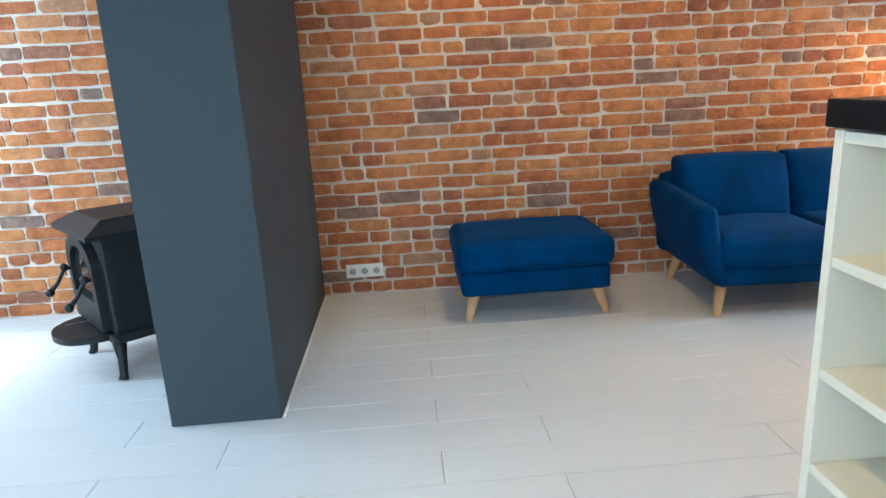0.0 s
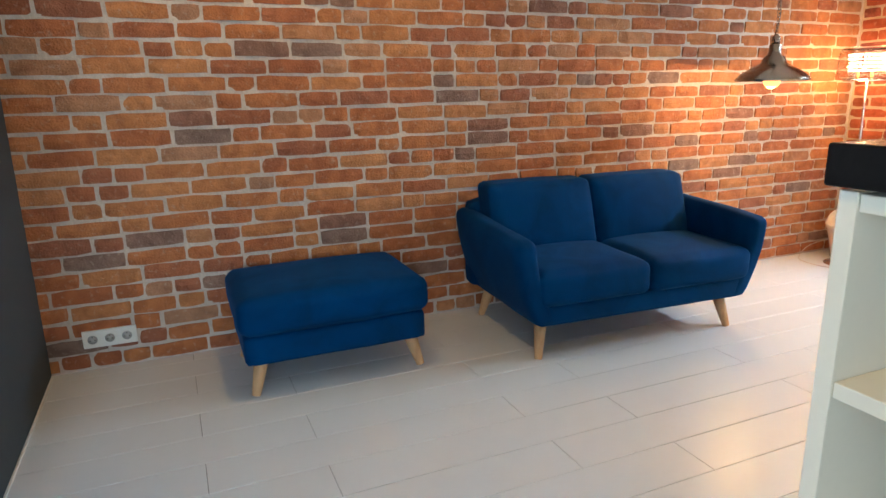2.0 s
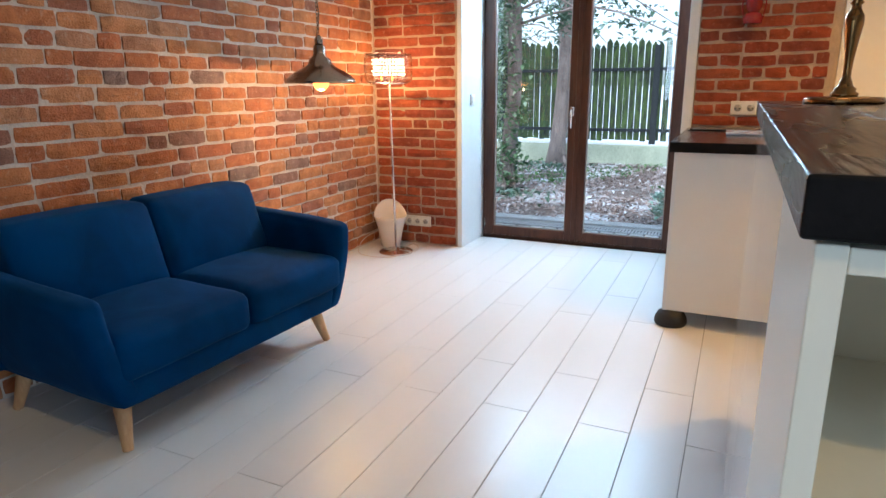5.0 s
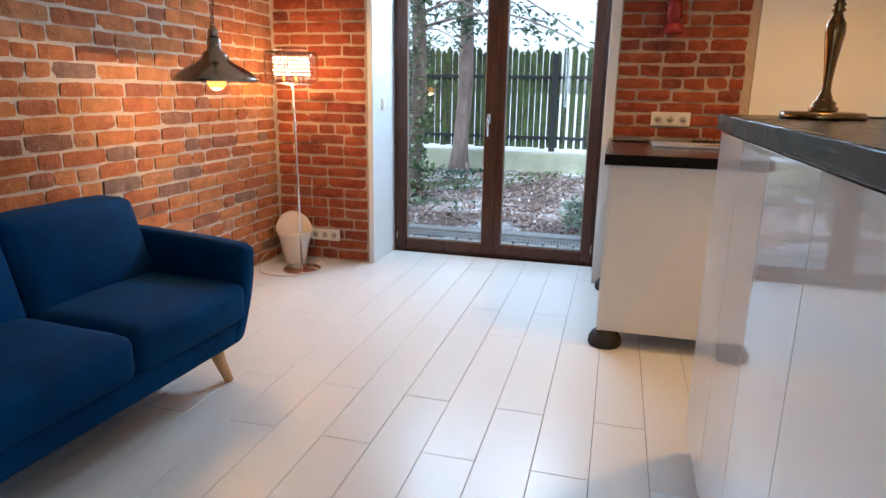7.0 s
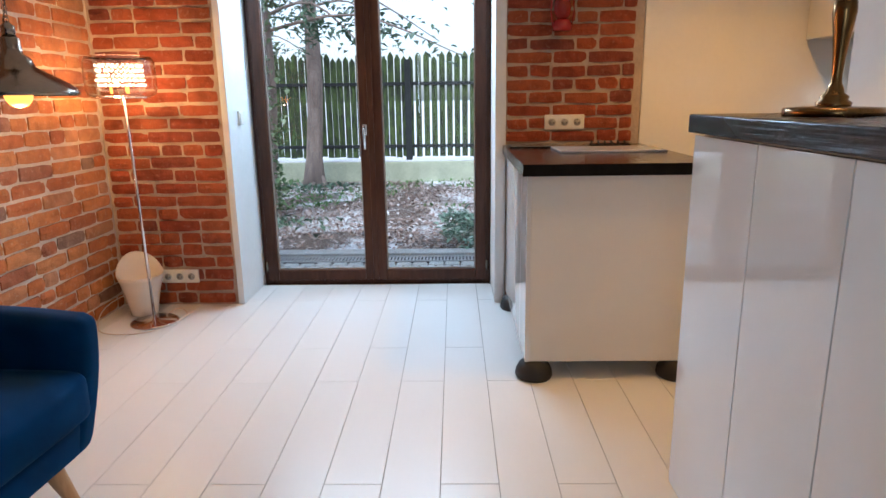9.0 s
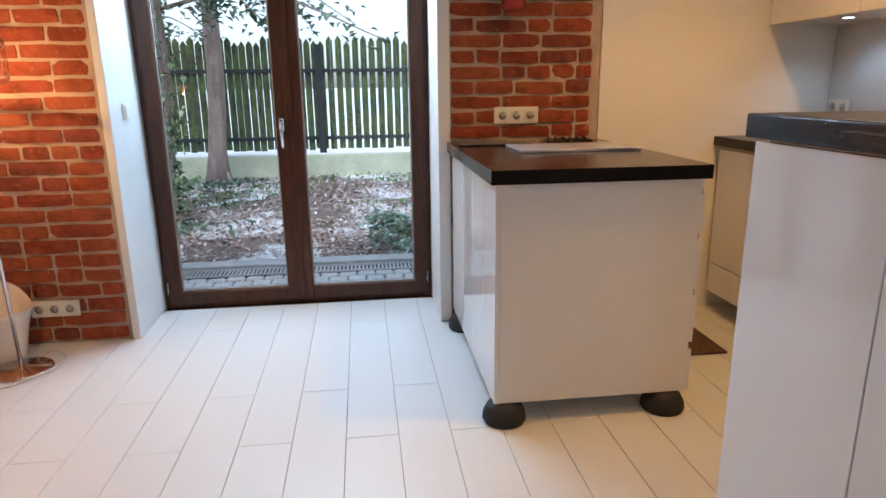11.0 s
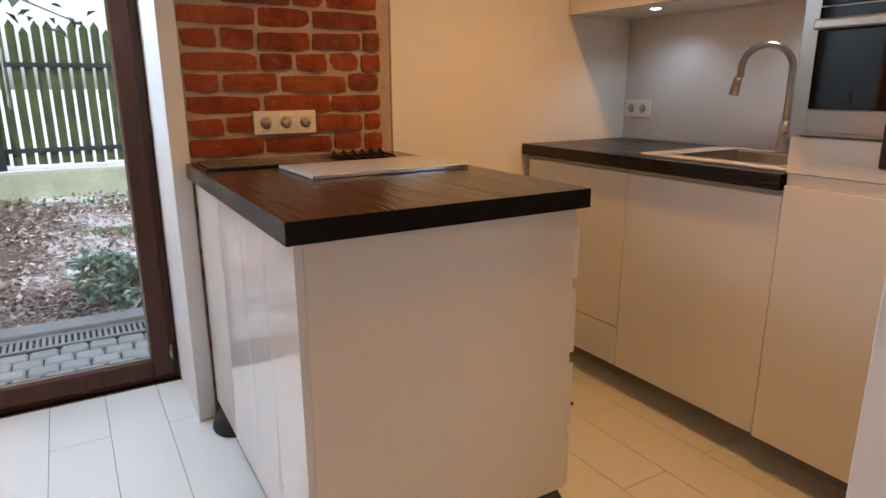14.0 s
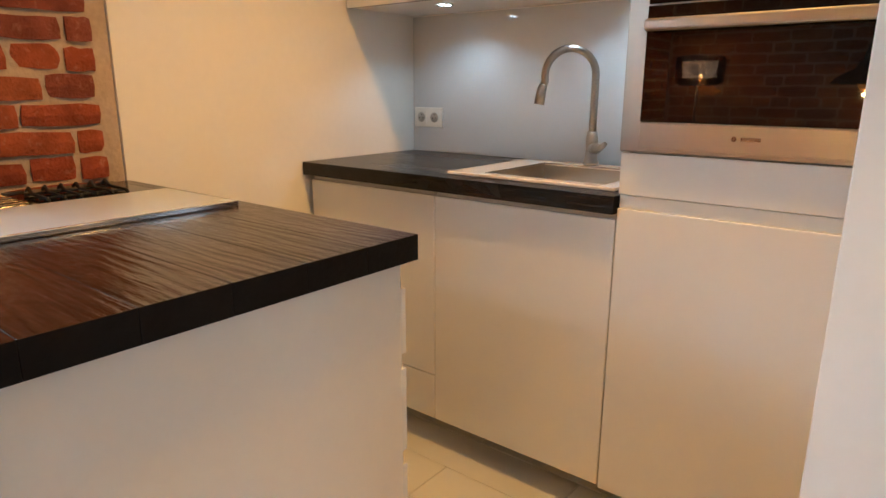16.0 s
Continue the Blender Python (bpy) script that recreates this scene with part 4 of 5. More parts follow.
def glass_board():
    g = root("glass_board", (4.1, 0.81, 0.943), "white frosted glass board lying on the dark worktop", "board")
    m = Matrix.Translation((4.105, 0.815, 0.9525)) @ Matrix.Rotation(radians(0.8), 4, "Z")
    bm = bmesh.new()
    add_box(bm, -0.145, 0.155, -0.255, 0.255, -0.0085, 0.001, 0.002, 2, m)
    finish("slab", bm, PAPER_WHITE, g)
    bm = bmesh.new()
    add_box(bm, -0.152, -0.1455, -0.255, 0.255, -0.0085, 0.0025, 0.0015, 2, m)
    finish("edge_strip", bm, CHROME, g)


def sink_run():
    k = root("sink_cabinet", (3.95, -0.43, 0), "white gloss base cabinets with a dark charred wood worktop", "base cabinet")
    yf, yb = -0.132, -0.728
    box("body", 3.348, 4.53, yb, yf - 0.019, 0.105, 0.895, LAMINATE, k, 0.001)
    # No plinth is known here: near-black strip paints the shade under the cabinets.
    box("plinth", 3.348, 4.53, yf - 0.30, yf - 0.285, 0.0, 0.104, SHADE_AND_DISPLAY_BLACK, k, 0.001)
    for a, b, z0, z1 in ((3.3495, 3.9435, 0.108, 0.878), (3.9465, 4.53, 0.27, 0.878), (3.9465, 4.53, 0.108, 0.266)):
        d = box("front_panel", a, b, yf - 0.0185, yf, z0, z1, GLOSS, k, 0.003)
        if z1 > 0.8:
            box("grip", a + 0.002, b - 0.002, yf - 0.0185, yf - 0.006, z1 + 0.0005, 0.894, SOCKET_DARK, d, 0.001)
    bm = bmesh.new()
    # worktop round the sink opening
    sx0, sx1, sy0, sy1 = 3.385, 3.94, -0.63, -0.185
    for a in ((3.346, sx0, -0.727, -0.105), (sx1, 4.545, -0.727, -0.105), (sx0, sx1, -0.727, sy0), (sx0, sx1, sy1, -0.105)):
        add_box(bm, *a, 0.8965, 0.943)
    dark_ends(finish("worktop", bm, BAR_WOOD, k))


def sink():
    s = root("kitchen_sink", (3.66, -0.41, 0.943), "white rimmed inset sink with a steel bowl", "sink")
    x0, x1, y0, y1 = 3.375, 3.93, -0.64, -0.175
    bm = bmesh.new()
    bx0, bx1, by0, by1 = x0 + 0.045, x1 - 0.12, y0 + 0.07, y1 - 0.04
    for a in ((x0, bx0, y0, y1), (bx1, x1, y0, y1), (bx0, bx1, y0, by0), (bx0, bx1, by1, y1)):
        add_box(bm, *a, 0.9435, 0.953, 0.003)
    finish("rim", bm, CERAMIC, s)
    bm = bmesh.new()
    t = 0.004
    for a in ((bx0 - t, bx0, by0, by1, 0.79, 0.954), (bx1, bx1 + t, by0, by1, 0.79, 0.954), (bx0, bx1, by0 - t, by0, 0.79, 0.954), (bx0, bx1, by1, by1 + t, 0.79, 0.954), (bx0, bx1, by0, by1, 0.785, 0.79)):
        add_box(bm, *a)
    finish("bowl", bm, STEEL, s)
    lathe("drain", [(0, 0), (0.035, 0), (0.036, 0.003), (0, 0.002)], ((bx0 + bx1) / 2, (by0 + by1) / 2, 0.79), CHROME, s, 20)


def tap():
    x, y = 3.645, -0.59
    t = root("kitchen_tap", (x, y, 0.957), "brushed steel kitchen tap with a tall bent spout", "tap")
    lathe("body", [(0, 0), (0.026, 0), (0.026, 0.012), (0.021, 0.02), (0.019, 0.05), (0.021, 0.085), (0.016, 0.11), (0, 0.111)], (x, y, 0.957), STEEL, t, 24)
    r = 0.084
    d = Vector((0.72, 0.69, 0)).normalized()
    c = Vector((x, y, 1.245)) + d * r
    path = [Vector((x, y, 1.04)), Vector((x, y, 1.15))] + arc(c, r, 180, -12, 22, d, (0, 0, 1))
    tip = path[-1]
    path += [tip + Vector((0.002, 0, -0.012)) + d * 0.004]
    tube("spout", path, 0.0125, STEEL, t, 16)
    e = path[-1]
    tube("spray_head", [e, e + Vector((0, 0, -0.012)) + d * 0.004, e + Vector((0, 0, -0.062)) + d * 0.012], [0.0135, 0.0155, 0.017], STEEL, t, 16)
    tube("lever", [(x, y, 1.012), (x - 0.035, y + 0.035, 1.015), (x - 0.06, y + 0.06, 1.02), (x - 0.085, y + 0.085, 1.035)], [0.017, 0.017, 0.010, 0.008], STEEL, t, 14)


def oven_tower():
    k = root("oven_cabinet", (3.05, -0.43, 0), "tall white gloss cabinet holding a built-in oven", "tall cabinet")
    x0, x1, yf, yb = 2.742, 3.3445, -0.122, -0.728
    box("side", x1 - 0.018, x1, yb, yf - 0.02, 0.105, 2.25, GLOSS, k, 0.001)
    box("side", x0, x0 + 0.018, yb, yf - 0.02, 0.105, 2.25, GLOSS, k, 0.001)
    # Another near-black strip, painting the shade below the tall cabinet.
    box("plinth", x0, x1, yf - 0.30, yf - 0.285, 0.0, 0.104, SHADE_AND_DISPLAY_BLACK, k, 0.001)
    box("body", x0 + 0.0185, x1 - 0.0185, yb, yf - 0.05, 0.105, 1.05, LAMINATE, k, 0.001)
    box("body", x0 + 0.0185, x1 - 0.0185, yb, yf - 0.05, 1.515, 2.25, LAMINATE, k, 0.001)
    d = box("door", x0 + 0.002, x1 - 0.002, yf - 0.0195, yf, 0.108, 0.912, GLOSS, k, 0.003)
    box("grip", x0 + 0.004, x1 - 0.004, yf - 0.0195, yf - 0.008, 0.9125, 0.945, LAMINATE, d, 0.001)
    box("drawer_front", x0 + 0.002, x1 - 0.002, yf - 0.0195, yf, 0.947, 1.052, GLOSS, k, 0.003)
    box("upper_door", x0 + 0.002, x1 - 0.002, yf - 0.0195, yf, 1.52, 2.25, GLOSS, k, 0.003)


def oven():
    o = root("oven", (3.04, -0.2, 1.055), "built-in steel compact oven with a black glass door", "oven")
    x0, x1, y = 2.745, 3.342, -0.112
    box("body", x0 + 0.025, x1 - 0.025, -0.60, y - 0.02, 1.06, 1.51, SMOKED, o, 0.002)
    box("frame", x0, x1, y - 0.0195, y + 0.002, 1.056, 1.515, STEEL, o, 0.003)
    box("lower_band", x0 + 0.05, x1 - 0.05, y + 0.0025, y + 0.014, 1.066, 1.127, STEEL, o, 0.003)
    box("glass_door", x0 + 0.05, x1 - 0.05, y + 0.0025, y + 0.014, 1.1285, 1.385, BLACK_GLASS, o, 0.002)
    box("control_panel", x0 + 0.05, x1 - 0.05, y + 0.0025, y + 0.012, 1.389, 1.506, BLACK_GLASS, o, 0.002)
    bm = bmesh.new()
    add_box(bm, x0 + 0.055, x1 - 0.055, y + 0.034, y + 0.050, 1.328, 1.355, 0.006, 3)
    for x in (x0 + 0.08, x1 - 0.08):
        add_box(bm, x - 0.01, x + 0.01, y + 0.0145, y + 0.036, 1.334, 1.349, 0.002)
    finish("handle", bm, STEEL, o)
    bm = bmesh.new()
    add_box(bm, 3.025, 3.065, y + 0.0142, y + 0.0148, 1.094, 1.102)
    add_tube(bm, [(3.079, y + 0.0142, 1.098), (3.079, y + 0.0149, 1.098)], 0.0055, 16)
    finish("badge", bm, SMOKED, o)
    lathe("display", [(0, 0), (0.012, 0)], (3.04, 0, 0), SHADE_AND_DISPLAY_BLACK, o, 8).matrix_basis = pose(0, y + 0.0122, 1.45, 90, 0, 0)


def wall_cabinets():
    k = root("wall_cabinet", (3.95, -0.52, 1.48), "white gloss wall cabinets above the sink", "wall cabinet")
    x0, x1, yf, yb = 3.348, 4.545, -0.345, -0.728
    box("body", x0, x1, yb, yf - 0.02, 1.494, 2.25, LAMINATE, k, 0.001)
    xs = (x0, 3.947, x1)
    for a, b in zip(xs, xs[1:]):
        box("door", a + 0.0015, b - 0.0015, yf - 0.0195, yf, 1.490, 2.25, GLOSS, k, 0.003)
    for x in (4.20, 3.60):
        s = root("cabinet_spotlight", (x, -0.50, 1.494), "small round cool-white spotlight under the wall cabinet", "spotlight", "cabinet spotlights")
        lathe("ring", [(0.022, 0.0), (0.032, -0.003), (0.033, 0.0)], (x, -0.50, 1.4935), CHROME, s, 24)
        lathe("lens", [(0, -0.002), (0.022, -0.002), (0.0225, 0)], (x, -0.50, 1.4935), SPOT_GLOW, s, 20)


def floor_mat():
    m = root("floor_mat", (4.05, 0.25, 0), "small dark patterned mat on the kitchen floor", "mat")
    box("pile", 3.93, 4.45, 0.085, 0.42, 0.001, 0.011, CLAY_MAT, m, 0.003)


island()
hob()
glass_board()
sink_run()
sink()
tap()
oven_tower()
oven()
wall_cabinets()
floor_mat()
structure(box("backsplash", 3.346, 4.549, -0.7295, -0.7255, 0.945, 1.489, SPLASH, bevel=0), "glossy white glass splashback over the worktop", "splashback")

# ---- garden ----
SNOW = plain("snow", (0.82, 0.84, 0.86), 0.8, var=0.04, bump=0.3)

structure(box("ground", DX + 0.11, 400, -200, 200, -0.6, -0.13, SNOWY_EARTH, bevel=0), "earth covered with fallen leaves and thin snow", "ground")
structure(box("ground_1", 11.75, 400, -200, 200, -0.2, -0.12, SNOW, bevel=0), "snow-covered open ground beyond the fence", "ground")
structure(box("wall_plinth", DX + 0.102, DX + 0.16, -1, 5, -0.5, -0.02, CONCRETE, bevel=0.004), "concrete door step edge outside", "step")
pave = structure(box("pavement", DX + 0.161, 6.19, -1.5, 6.5, -0.3, -0.075, EARTH, bevel=0), "grey cobble strip outside the glass door", "pavement")


def trees():
    rng = random.Random(11)

    def tree(at, r, h, label, lean=(0, 0), ivy=False, limbs=22):
        t = root("tree", at, label, "tree", "garden trees")
        bm = bmesh.new()
        pts, rad = [], []
        for i in range(13):
            z = -0.25 + h * i / 12
            k = i / 12
            pts.append((at[0] + lean[0] * k + 0.05 * math.sin(i * 1.1), at[1] + lean[1] * k + 0.05 * math.cos(i * 0.9), z))
            rad.append(r * (1.5 if i == 0 else 1.0 - 0.6 * k))
        add_tube(bm, pts, rad, 18)
        for a in (10, 95, 170, 250, 310):
            u = Vector((math.cos(radians(a)), math.sin(radians(a)), 0))
            b = Vector(at)
            add_tube(bm, [b + u * r * 0.5 + Vector((0, 0, 0.18)), b + u * r * 1.3 + Vector((0, 0, -0.03)), b + u * r * 2.4 + Vector((0, 0, -0.16))], [r * 0.4, r * 0.28, r * 0.1], 8)
        finish("trunk", bm, BARK, t, True)
        bm, nd = bmesh.new(), bmesh.new()
        for i in range(limbs):
            z = 1.9 + (h - 2.2) * rng.random() ** 1.2
            a = rng.uniform(0, 2 * math.pi)
            k = z / h
            b = Vector((at[0] + lean[0] * k, at[1] + lean[1] * k, z))
            u = Vector((math.cos(a), math.sin(a), 0))
            ln = rng.uniform(0.9, 2.4)
            path = [b, b + u * ln * 0.5 + Vector((0, 0, 0.12)), b + u * ln + Vector((0, 0, -0.25 - 0.2 * rng.random()))]
            add_tube(bm, smooth_path(path, 4), [0.022 - 0.018 * j / 8 for j in range(9)], 5)
            for j in range(70):
                s = rng.uniform(0.25, 1)
                p = b + u * ln * s + Vector((rng.gauss(0, 0.10), rng.gauss(0, 0.10), 0.12 - 0.35 * s * s - abs(rng.gauss(0, 0.13))))
                spray(nd, p, rng, 0.10)
        else:
            for j in range(160):
                a = rng.uniform(0, 2 * math.pi)
                rr = r + abs(rng.gauss(0, 0.45))
                spray(nd, Vector((at[0] - abs(rr * math.cos(a)), at[1] + rr * math.sin(a), -0.10 + 0.05 * rng.random())), rng, 0.09)
        if ivy:
            iv = bmesh.new()
            for j in range(1500):
                a = rng.uniform(0, 2 * math.pi)
                rr = r * 1.0 + abs(rng.gauss(0, 0.055 + 0.05 * math.sin(j)))
                spray(iv, Vector((at[0] + rr * math.cos(a), at[1] + rr * math.sin(a), rng.uniform(0.0, 3.0))), rng, 0.085)
            tagged(finish("ivy", iv, IVY, t), kind="stuff")
        tagged(finish("limbs", bm, BARK, t, True), kind="stuff")
        tagged(finish("needles", nd, NEEDLES, t), kind="stuff")
    tree((10.75, 3.74, -0.13), 0.135, 7.0, "tall conifer with a bare grey-brown trunk by the fence", (0.1, -0.05), limbs=34)
    tree((7.9, 3.66, -0.13), 0.105, 6.0, "ivy-clad conifer trunk near the garden door", (0.1, -0.1), True)
    tree((12.3, -0.9, -0.13), 0.2, 7.5, "conifer standing behind the wooden fence", (0, 0.4), limbs=44)
    tree((12.9, 5.6, -0.13), 0.2, 7.0, "conifer standing behind the wooden fence", (0.2, 0), limbs=9)


def spray(bm, p, rng, size):
    """A small flat spray of needles."""
    q = Matrix.Rotation(rng.uniform(0, 6.3), 3, "Z") @ Matrix.Rotation(rng.uniform(-0.9, 0.9), 3, "X")
    s = size * rng.uniform(0.6, 1.4)
    w = s * 0.28
    vs = [bm.verts.new(p + q @ Vector(c)) for c in ((0, -s * 0.5, 0), (w, 0, 0.01), (0, s * 0.5, -0.02), (-w, 0, 0.01))]
    bm.faces.new(vs)


def shrub():
    rng = random.Random(5)
    s = root("fir_shrub", (6.7, 1.22, -0.13), "low green fir shrub among the leaves", "shrub")
    bm, nd = bmesh.new(), bmesh.new()
    for i in range(26):
        a = rng.uniform(0, 2 * math.pi)
        ln = rng.uniform(0.25, 0.6)
        b = Vector((6.7, 1.22, -0.13))
        u = Vector((math.cos(a), math.sin(a), 0))
        tip = b + u * ln + Vector((0, 0, rng.uniform(0.06, 0.36)))
        add_tube(bm, [b, b.lerp(tip, 0.5) + Vector((0, 0, 0.06)), tip], [0.008, 0.006, 0.002], 5)
        for j in range(70):
            k = rng.uniform(0.2, 1)
            spray(nd, b.lerp(tip, k) + Vector((rng.gauss(0, 0.05), rng.gauss(0, 0.05), 0.05 * math.sin(k * 3) + rng.gauss(0, 0.02))), rng, 0.075)
    finish("stems", bm, BARK, s)
    tagged(finish("needles", nd, PALE_NEEDLES, s), kind="stuff")


def litter():
    rng = random.Random(8)
    bm, weeds = bmesh.new(), bmesh.new()
    for i in range(34000):
        x = 6.2 + 5.1 * rng.random() ** 1.5
        y = rng.uniform(-1.8, 6.8)
        bare = noise.noise(Vector((x * 0.9, y * 1.3, 3.7)))
        if bare > 0.12 and rng.random() < 0.75:
            continue
        s = rng.uniform(0.014, 0.042)
        q = Matrix.Rotation(rng.uniform(0, 6.3), 3, "Z") @ Matrix.Rotation(rng.gauss(0, 0.4), 3, "X")
        p = Vector((x, y, -0.122 + 0.02 * rng.random()))
        vs = [bm.verts.new(p + q @ Vector(c)) for c in ((0, -s, 0), (s * 0.5, -s * 0.1, s * 0.15), (0, s, 0), (-s * 0.5, -s * 0.1, s * 0.15))]
        bm.faces.new(vs)
    tagged(finish("fallen_leaves", bm, LITTER), "brown fallen leaves with patches of snow on the ground", "leaves", kind="stuff")
    for i in range(1700):
        x, y = rng.uniform(8.6, 11.2), rng.uniform(-1, 6)
        if noise.noise(Vector((x * 0.7, y * 0.9, 9.1))) > 0.08:
            spray(weeds, Vector((x, y, -0.10 + 0.04 * rng.random())), rng, 0.06)
    tagged(finish("ground_weeds", weeds, MOSSY_GREEN), "low green weeds growing between the fallen leaves", "weeds", kind="stuff")


def fence():
    f = root("wooden_fence", (11.45, 2.5, -0.13), "weathered mossy wooden picket fence on a concrete base", "fence")
    box("concrete_base", 11.34, 11.6, -7, 13, -0.3, 0.20, CONCRETE, f, 0.02)
    box("snow_strip", 11.35, 11.59, -7, 13, 0.201, 0.225, SNOW, f, 0.01)
    for z in (0.42, 1.42):
        box("rail", 11.44, 11.475, -7, 13, z, z + 0.055, FENCE_DARK, f, 0.004)
    for y in (-5.5, -2.9, -0.3, 2.27, 4.9, 7.5, 10.1):
        box("post", 11.36, 11.438, y, y + 0.10, 0.226, 1.82, FENCE_DARK, f, 0.006)
    rng = random.Random(3)
    mesh = []
    for v in range(4):
        h, w = 1.60 + 0.025 * v, 0.092
        bm = bmesh.new()
        pts = [(-w / 2, 0), (w / 2, 0), (w / 2, h - 0.07), (0, h), (-w / 2, h - 0.07)]
        a = [bm.verts.new((0, y, z)) for y, z in pts]
        b = [bm.verts.new((0.024, y, z)) for y, z in pts]
        for i in range(5):
            bm.faces.new((a[i], a[(i + 1) % 5], b[(i + 1) % 5], b[i]))
        bm.faces.new(a[::-1])
        bm.faces.new(b)
        bmesh.ops.recalc_face_normals(bm, faces=bm.faces)
        me = bpy.data.meshes.new("picket")
        bm.to_mesh(me)
        bm.free()
        me.materials.append(MOSS)
        mesh.append(me)
    y = -6.9
    while y < 12.9:
        p = new("picket", mesh[rng.randrange(4)])
        hang(p, f)
        p.matrix_basis = pose(11.478, y, 0.27 + rng.uniform(-0.015, 0.015), 0, 0, rng.uniform(-1, 1))
        y += (0.128 if y < 2.2 else 0.103) + rng.uniform(-0.006, 0.006)


trees()
shrub()
litter()
fence()
drain = root("drain_channel", (5.9, 2.1, -0.08), "metal grated drain channel in the paving", "drain")
# Solid box, coloured near black for the shade inside the drain.
box("channel", 5.80, 5.98, -1.4, 6.4, -0.1, -0.068, SHADE_AND_DISPLAY_BLACK, drain, 0)
bm = bmesh.new()
for i in range(180):
    add_box(bm, 5.825, 5.955, -0.3 + i * 0.028, -0.286 + i * 0.028, -0.067, -0.060)
for x in (5.805, 5.957):
    add_box(bm, x, x + 0.018, -1.4, 6.4, -0.067, -0.058)
finish("grate", bm, GRATE, drain)
kerb = root("kerb", (6.1, 2.5, -0.1), "weathered concrete kerb along the paving", "kerb")
box("stone", 6.02, 6.17, -1.5, 6.5, -0.2, -0.045, PAVER, kerb, 0.008)

# ---- pieces of floor, pavement and walls ----


def tile_mesh(length, width):
    bm = bmesh.new()
    add_box(bm, 0, length, 0, width, -0.010, 0.0, 0.0011, 1)
    bmesh.ops.recalc_face_normals(bm, faces=bm.faces)
    me = bpy.data.meshes.new("tile")
    bm.to_mesh(me)
    bm.free()
    me.materials.append(TILE)
    return me


def lay_tiles():
    pitch, ln, gap = 0.1885, 1.145, 0.0024
    full = tile_mesh(ln - gap, pitch - gap)
    rng = random.Random(2)
    row = -20
    while 1.257 + row * pitch < Y1:
        y = 1.257 + row * pitch
        if y > Y0 - 0.2:
            x = (0.022 if row % 2 == 0 else 0.405) - 4 * ln
            x += 0.0
            end = DX - 0.021 if DY0 - 0.1 < y < DY1 else X1 + 0.03
            while x < end - 0.02:
                if x + ln > X0 + 0.03:
                    a, e = max(x, X0), min(x + ln, end)
                    whole = e - a > ln - 0.001
                    t = new("tile", full if whole else tile_mesh(e - a - gap, pitch - gap))
                    hang(t, floor_ob)
                    t.matrix_basis = pose(a, y, rng.uniform(-0.0001, 0.0001))
                x += ln
        row += 1


def brick_mesh(length, height, rng, grid=(4, 2)):
    """One worn brick facing -y, its face at y = 0, its lower left corner at the origin."""
    bm = bmesh.new()
    nx, nz = grid
    off = Vector((rng.uniform(0, 90), rng.uniform(0, 90), rng.uniform(0, 90)))
    vs = {}
    for i in range(nx + 1):
        for j in range(nz + 1):
            u, w = i / nx, j / nz
            edge = i in (0, nx) or j in (0, nz)
            corner = i in (0, nx) and j in (0, nz)
            x, z = u * length, w * height
            n = noise.noise_vector(Vector((x * 14, z * 14, 0)) + off)
            x += n.x * 0.008
            z += n.y * 0.006
            y = n.z * 0.006 + (0.002 if edge else -0.001) + (0.004 if corner else 0)
            if corner:
                x += 0.0025 * (1 if i == 0 else -1)
                z += 0.002 * (1 if j == 0 else -1)
            vs[i, j] = bm.verts.new((x, y, z))
    for i in range(nx):
        for j in range(nz):
            f = bm.faces.new((vs[i, j], vs[i + 1, j], vs[i + 1, j + 1], vs[i, j + 1]))
    rim = [vs[i, 0] for i in range(nx + 1)] + [vs[nx, j] for j in range(1, nz + 1)] + [vs[i, nz] for i in range(nx - 1, -1, -1)] + [vs[0, j] for j in range(nz - 1, 0, -1)]
    back = [bm.verts.new((v.co.x, 0.03, v.co.z)) for v in rim]
    for i in range(len(rim)):
        k = (i + 1) % len(rim)
        bm.faces.new((rim[i], back[i], back[k], rim[k]))
    bmesh.ops.recalc_face_normals(bm, faces=bm.faces)
    me = bpy.data.meshes.new("brick")
    bm.to_mesh(me)
    bm.free()
    return me


COURSE, JOINT = 0.0765, 0.0122


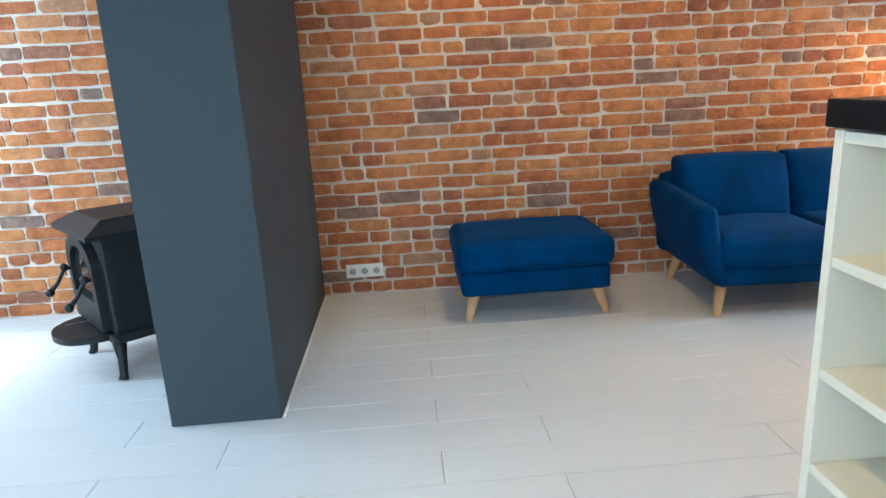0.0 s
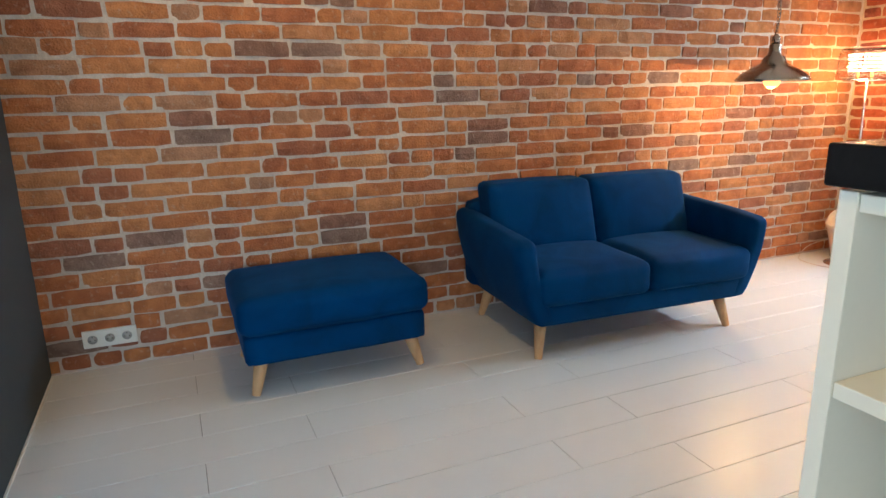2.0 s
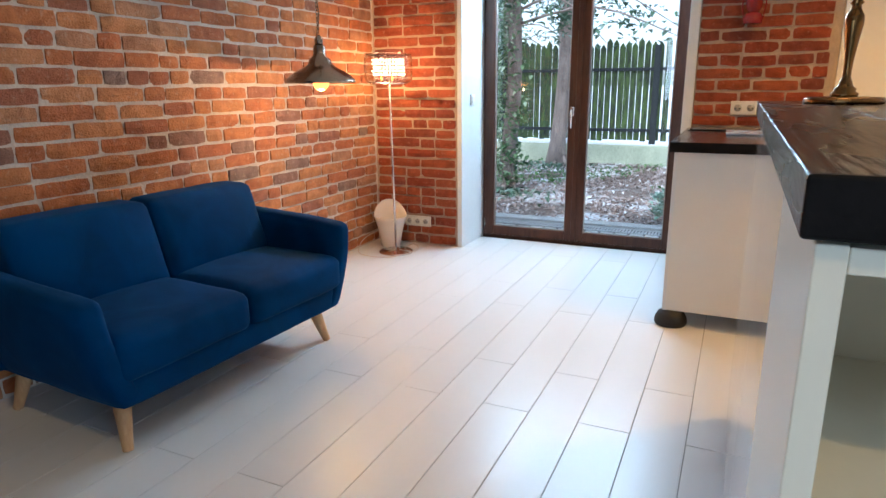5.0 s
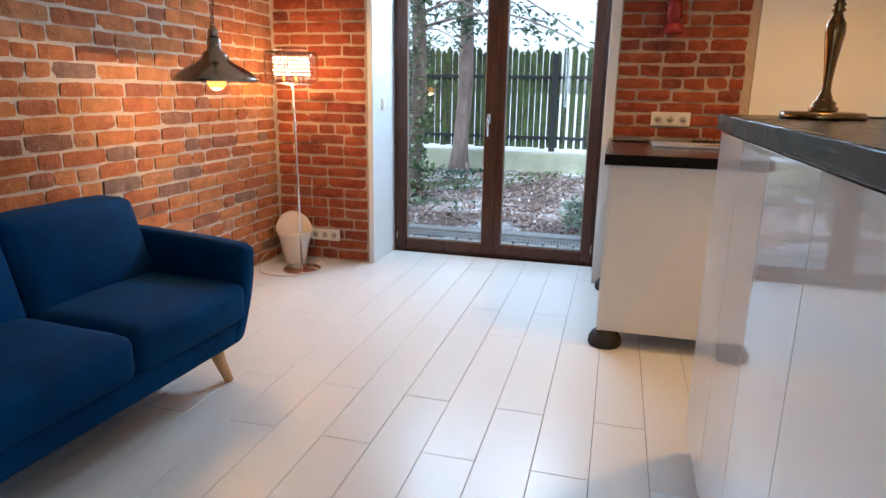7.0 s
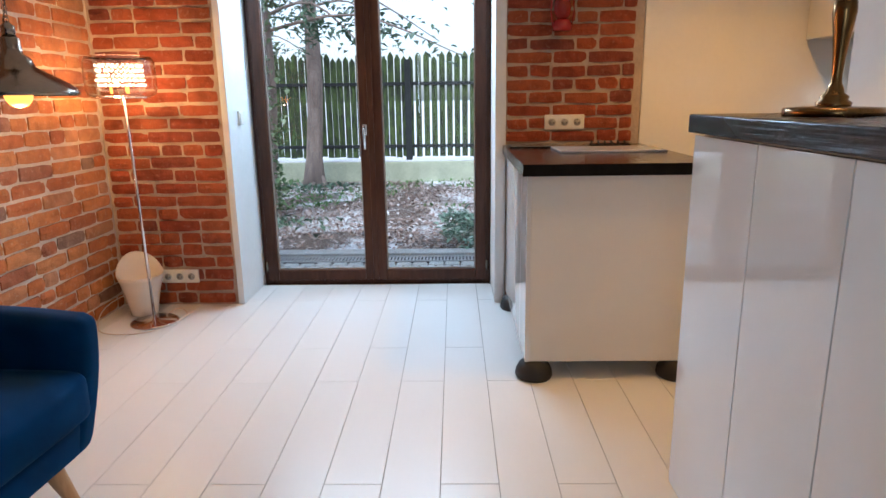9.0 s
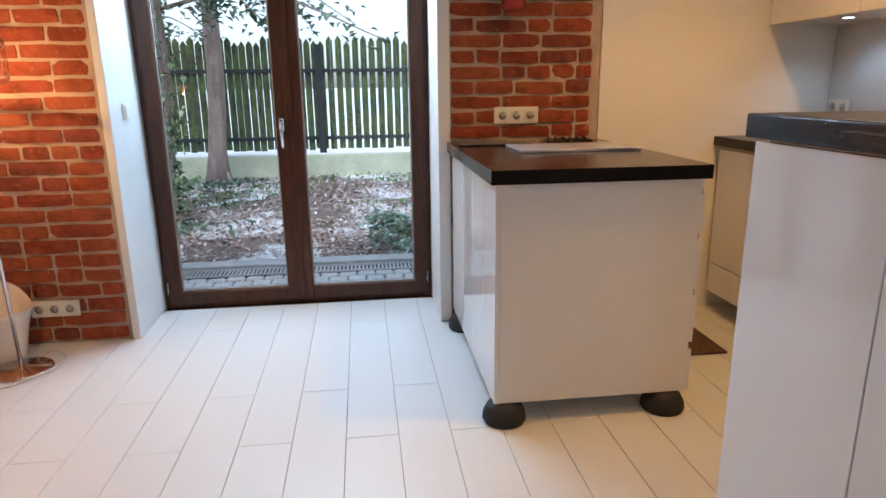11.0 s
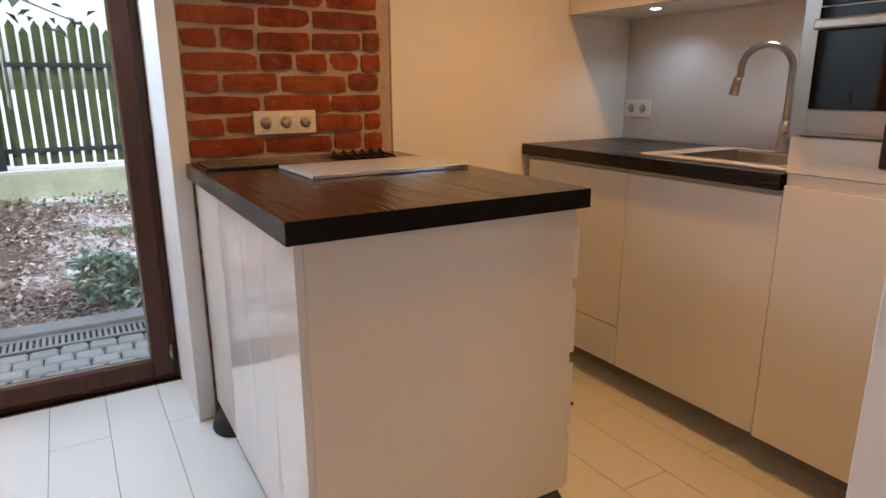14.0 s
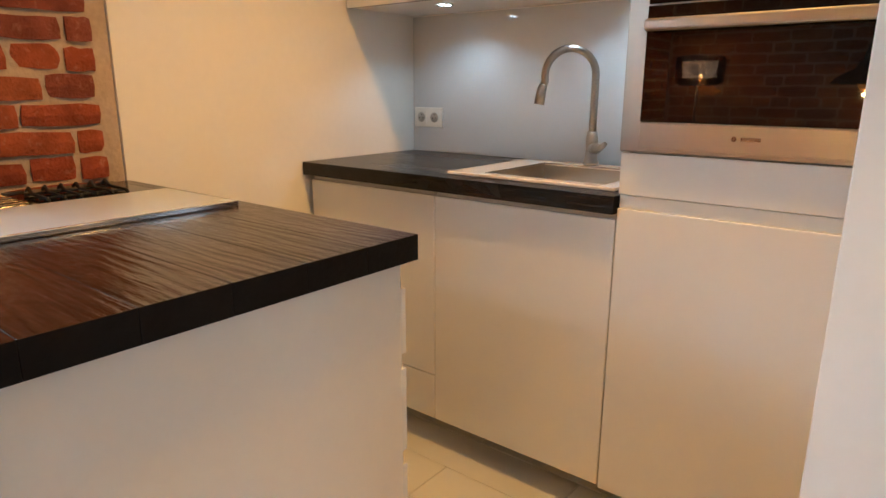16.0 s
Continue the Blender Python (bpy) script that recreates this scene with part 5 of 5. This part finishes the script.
def lay_bricks(wall, mat, length, m, seed, near, course=COURSE, start=0.012):
    """Courses along local x from 0 to length, facing -y, placed by m; near(x, z): a piece of its own."""
    rng = random.Random(seed)
    sizes = (0.255, 0.125, 0.195)
    kinds = {s: [brick_mesh(s - JOINT, course - JOINT, rng) for _ in range(7)] for s in sizes}
    for ks in kinds.values():
        for me in ks:
            me.materials.append(mat)
    far = bmesh.new()
    single = 0
    for c in range(int((TOP - start) / course)):
        z = start + c * course
        x = 0.004
        first = True
        while x < length - 0.05:
            if first:
                s = sizes[0] if c % 2 else sizes[1]
                first = False
            else:
                s = rng.choices(sizes, (0.55, 0.33, 0.12))[0]
            left = length - x
            squeeze = 1.0
            if left < s + 0.06:
                squeeze = (left - 0.006) / s
            me = rng.choice(kinds[s])
            place_m = m @ Matrix.Translation((x, rng.uniform(-0.003, 0.005), z + rng.uniform(-0.003, 0.003))) @ Matrix.Rotation(radians(rng.uniform(-0.7, 0.7)), 4, "Y") @ Matrix.Diagonal((squeeze, 1, rng.uniform(0.92, 1.04), 1))
            if near(x, z) and single < 300:
                b = new("brick", me)
                hang(b, wall)
                b.matrix_basis = place_m
                single += 1
            else:
                n = len(far.verts)
                far.from_mesh(me)
                far.verts.ensure_lookup_table()
                bmesh.ops.transform(far, matrix=place_m, verts=far.verts[n:])
            x += s * squeeze
    if far.verts:
        tagged(finish("brickwork", far, mat, wall), kind="stuff")


lay_tiles()


def lay_cobbles():
    rng = random.Random(6)
    bm = bmesh.new()
    add_box(bm, 0, 0.098, 0, 0.118, -0.06, 0, 0.01, 1)
    me = bpy.data.meshes.new("cobble")
    bmesh.ops.recalc_face_normals(bm, faces=bm.faces)
    bm.to_mesh(me)
    bm.free()
    me.materials.append(PAVER)
    for i in range(6):
        for j in range(34):
            c = new("cobble", me)
            hang(c, pave)
            c.matrix_basis = pose(DX + 0.17 + i * 0.108 + rng.uniform(-0.002, 0.002), 0.2 + j * 0.128 + (0.064 if i % 2 else 0), -0.058 + rng.uniform(-0.004, 0.004), rng.uniform(-1, 1), rng.uniform(-1, 1), rng.uniform(-2, 2))


lay_cobbles()
lay_bricks(wall_north, NORTH_BRICK, X1 - X0, Matrix.Translation((X0, Y1, 0)), 21, lambda x, z: -0.3 < x + X0 < 3.2 and 0.35 < z < 1.6)
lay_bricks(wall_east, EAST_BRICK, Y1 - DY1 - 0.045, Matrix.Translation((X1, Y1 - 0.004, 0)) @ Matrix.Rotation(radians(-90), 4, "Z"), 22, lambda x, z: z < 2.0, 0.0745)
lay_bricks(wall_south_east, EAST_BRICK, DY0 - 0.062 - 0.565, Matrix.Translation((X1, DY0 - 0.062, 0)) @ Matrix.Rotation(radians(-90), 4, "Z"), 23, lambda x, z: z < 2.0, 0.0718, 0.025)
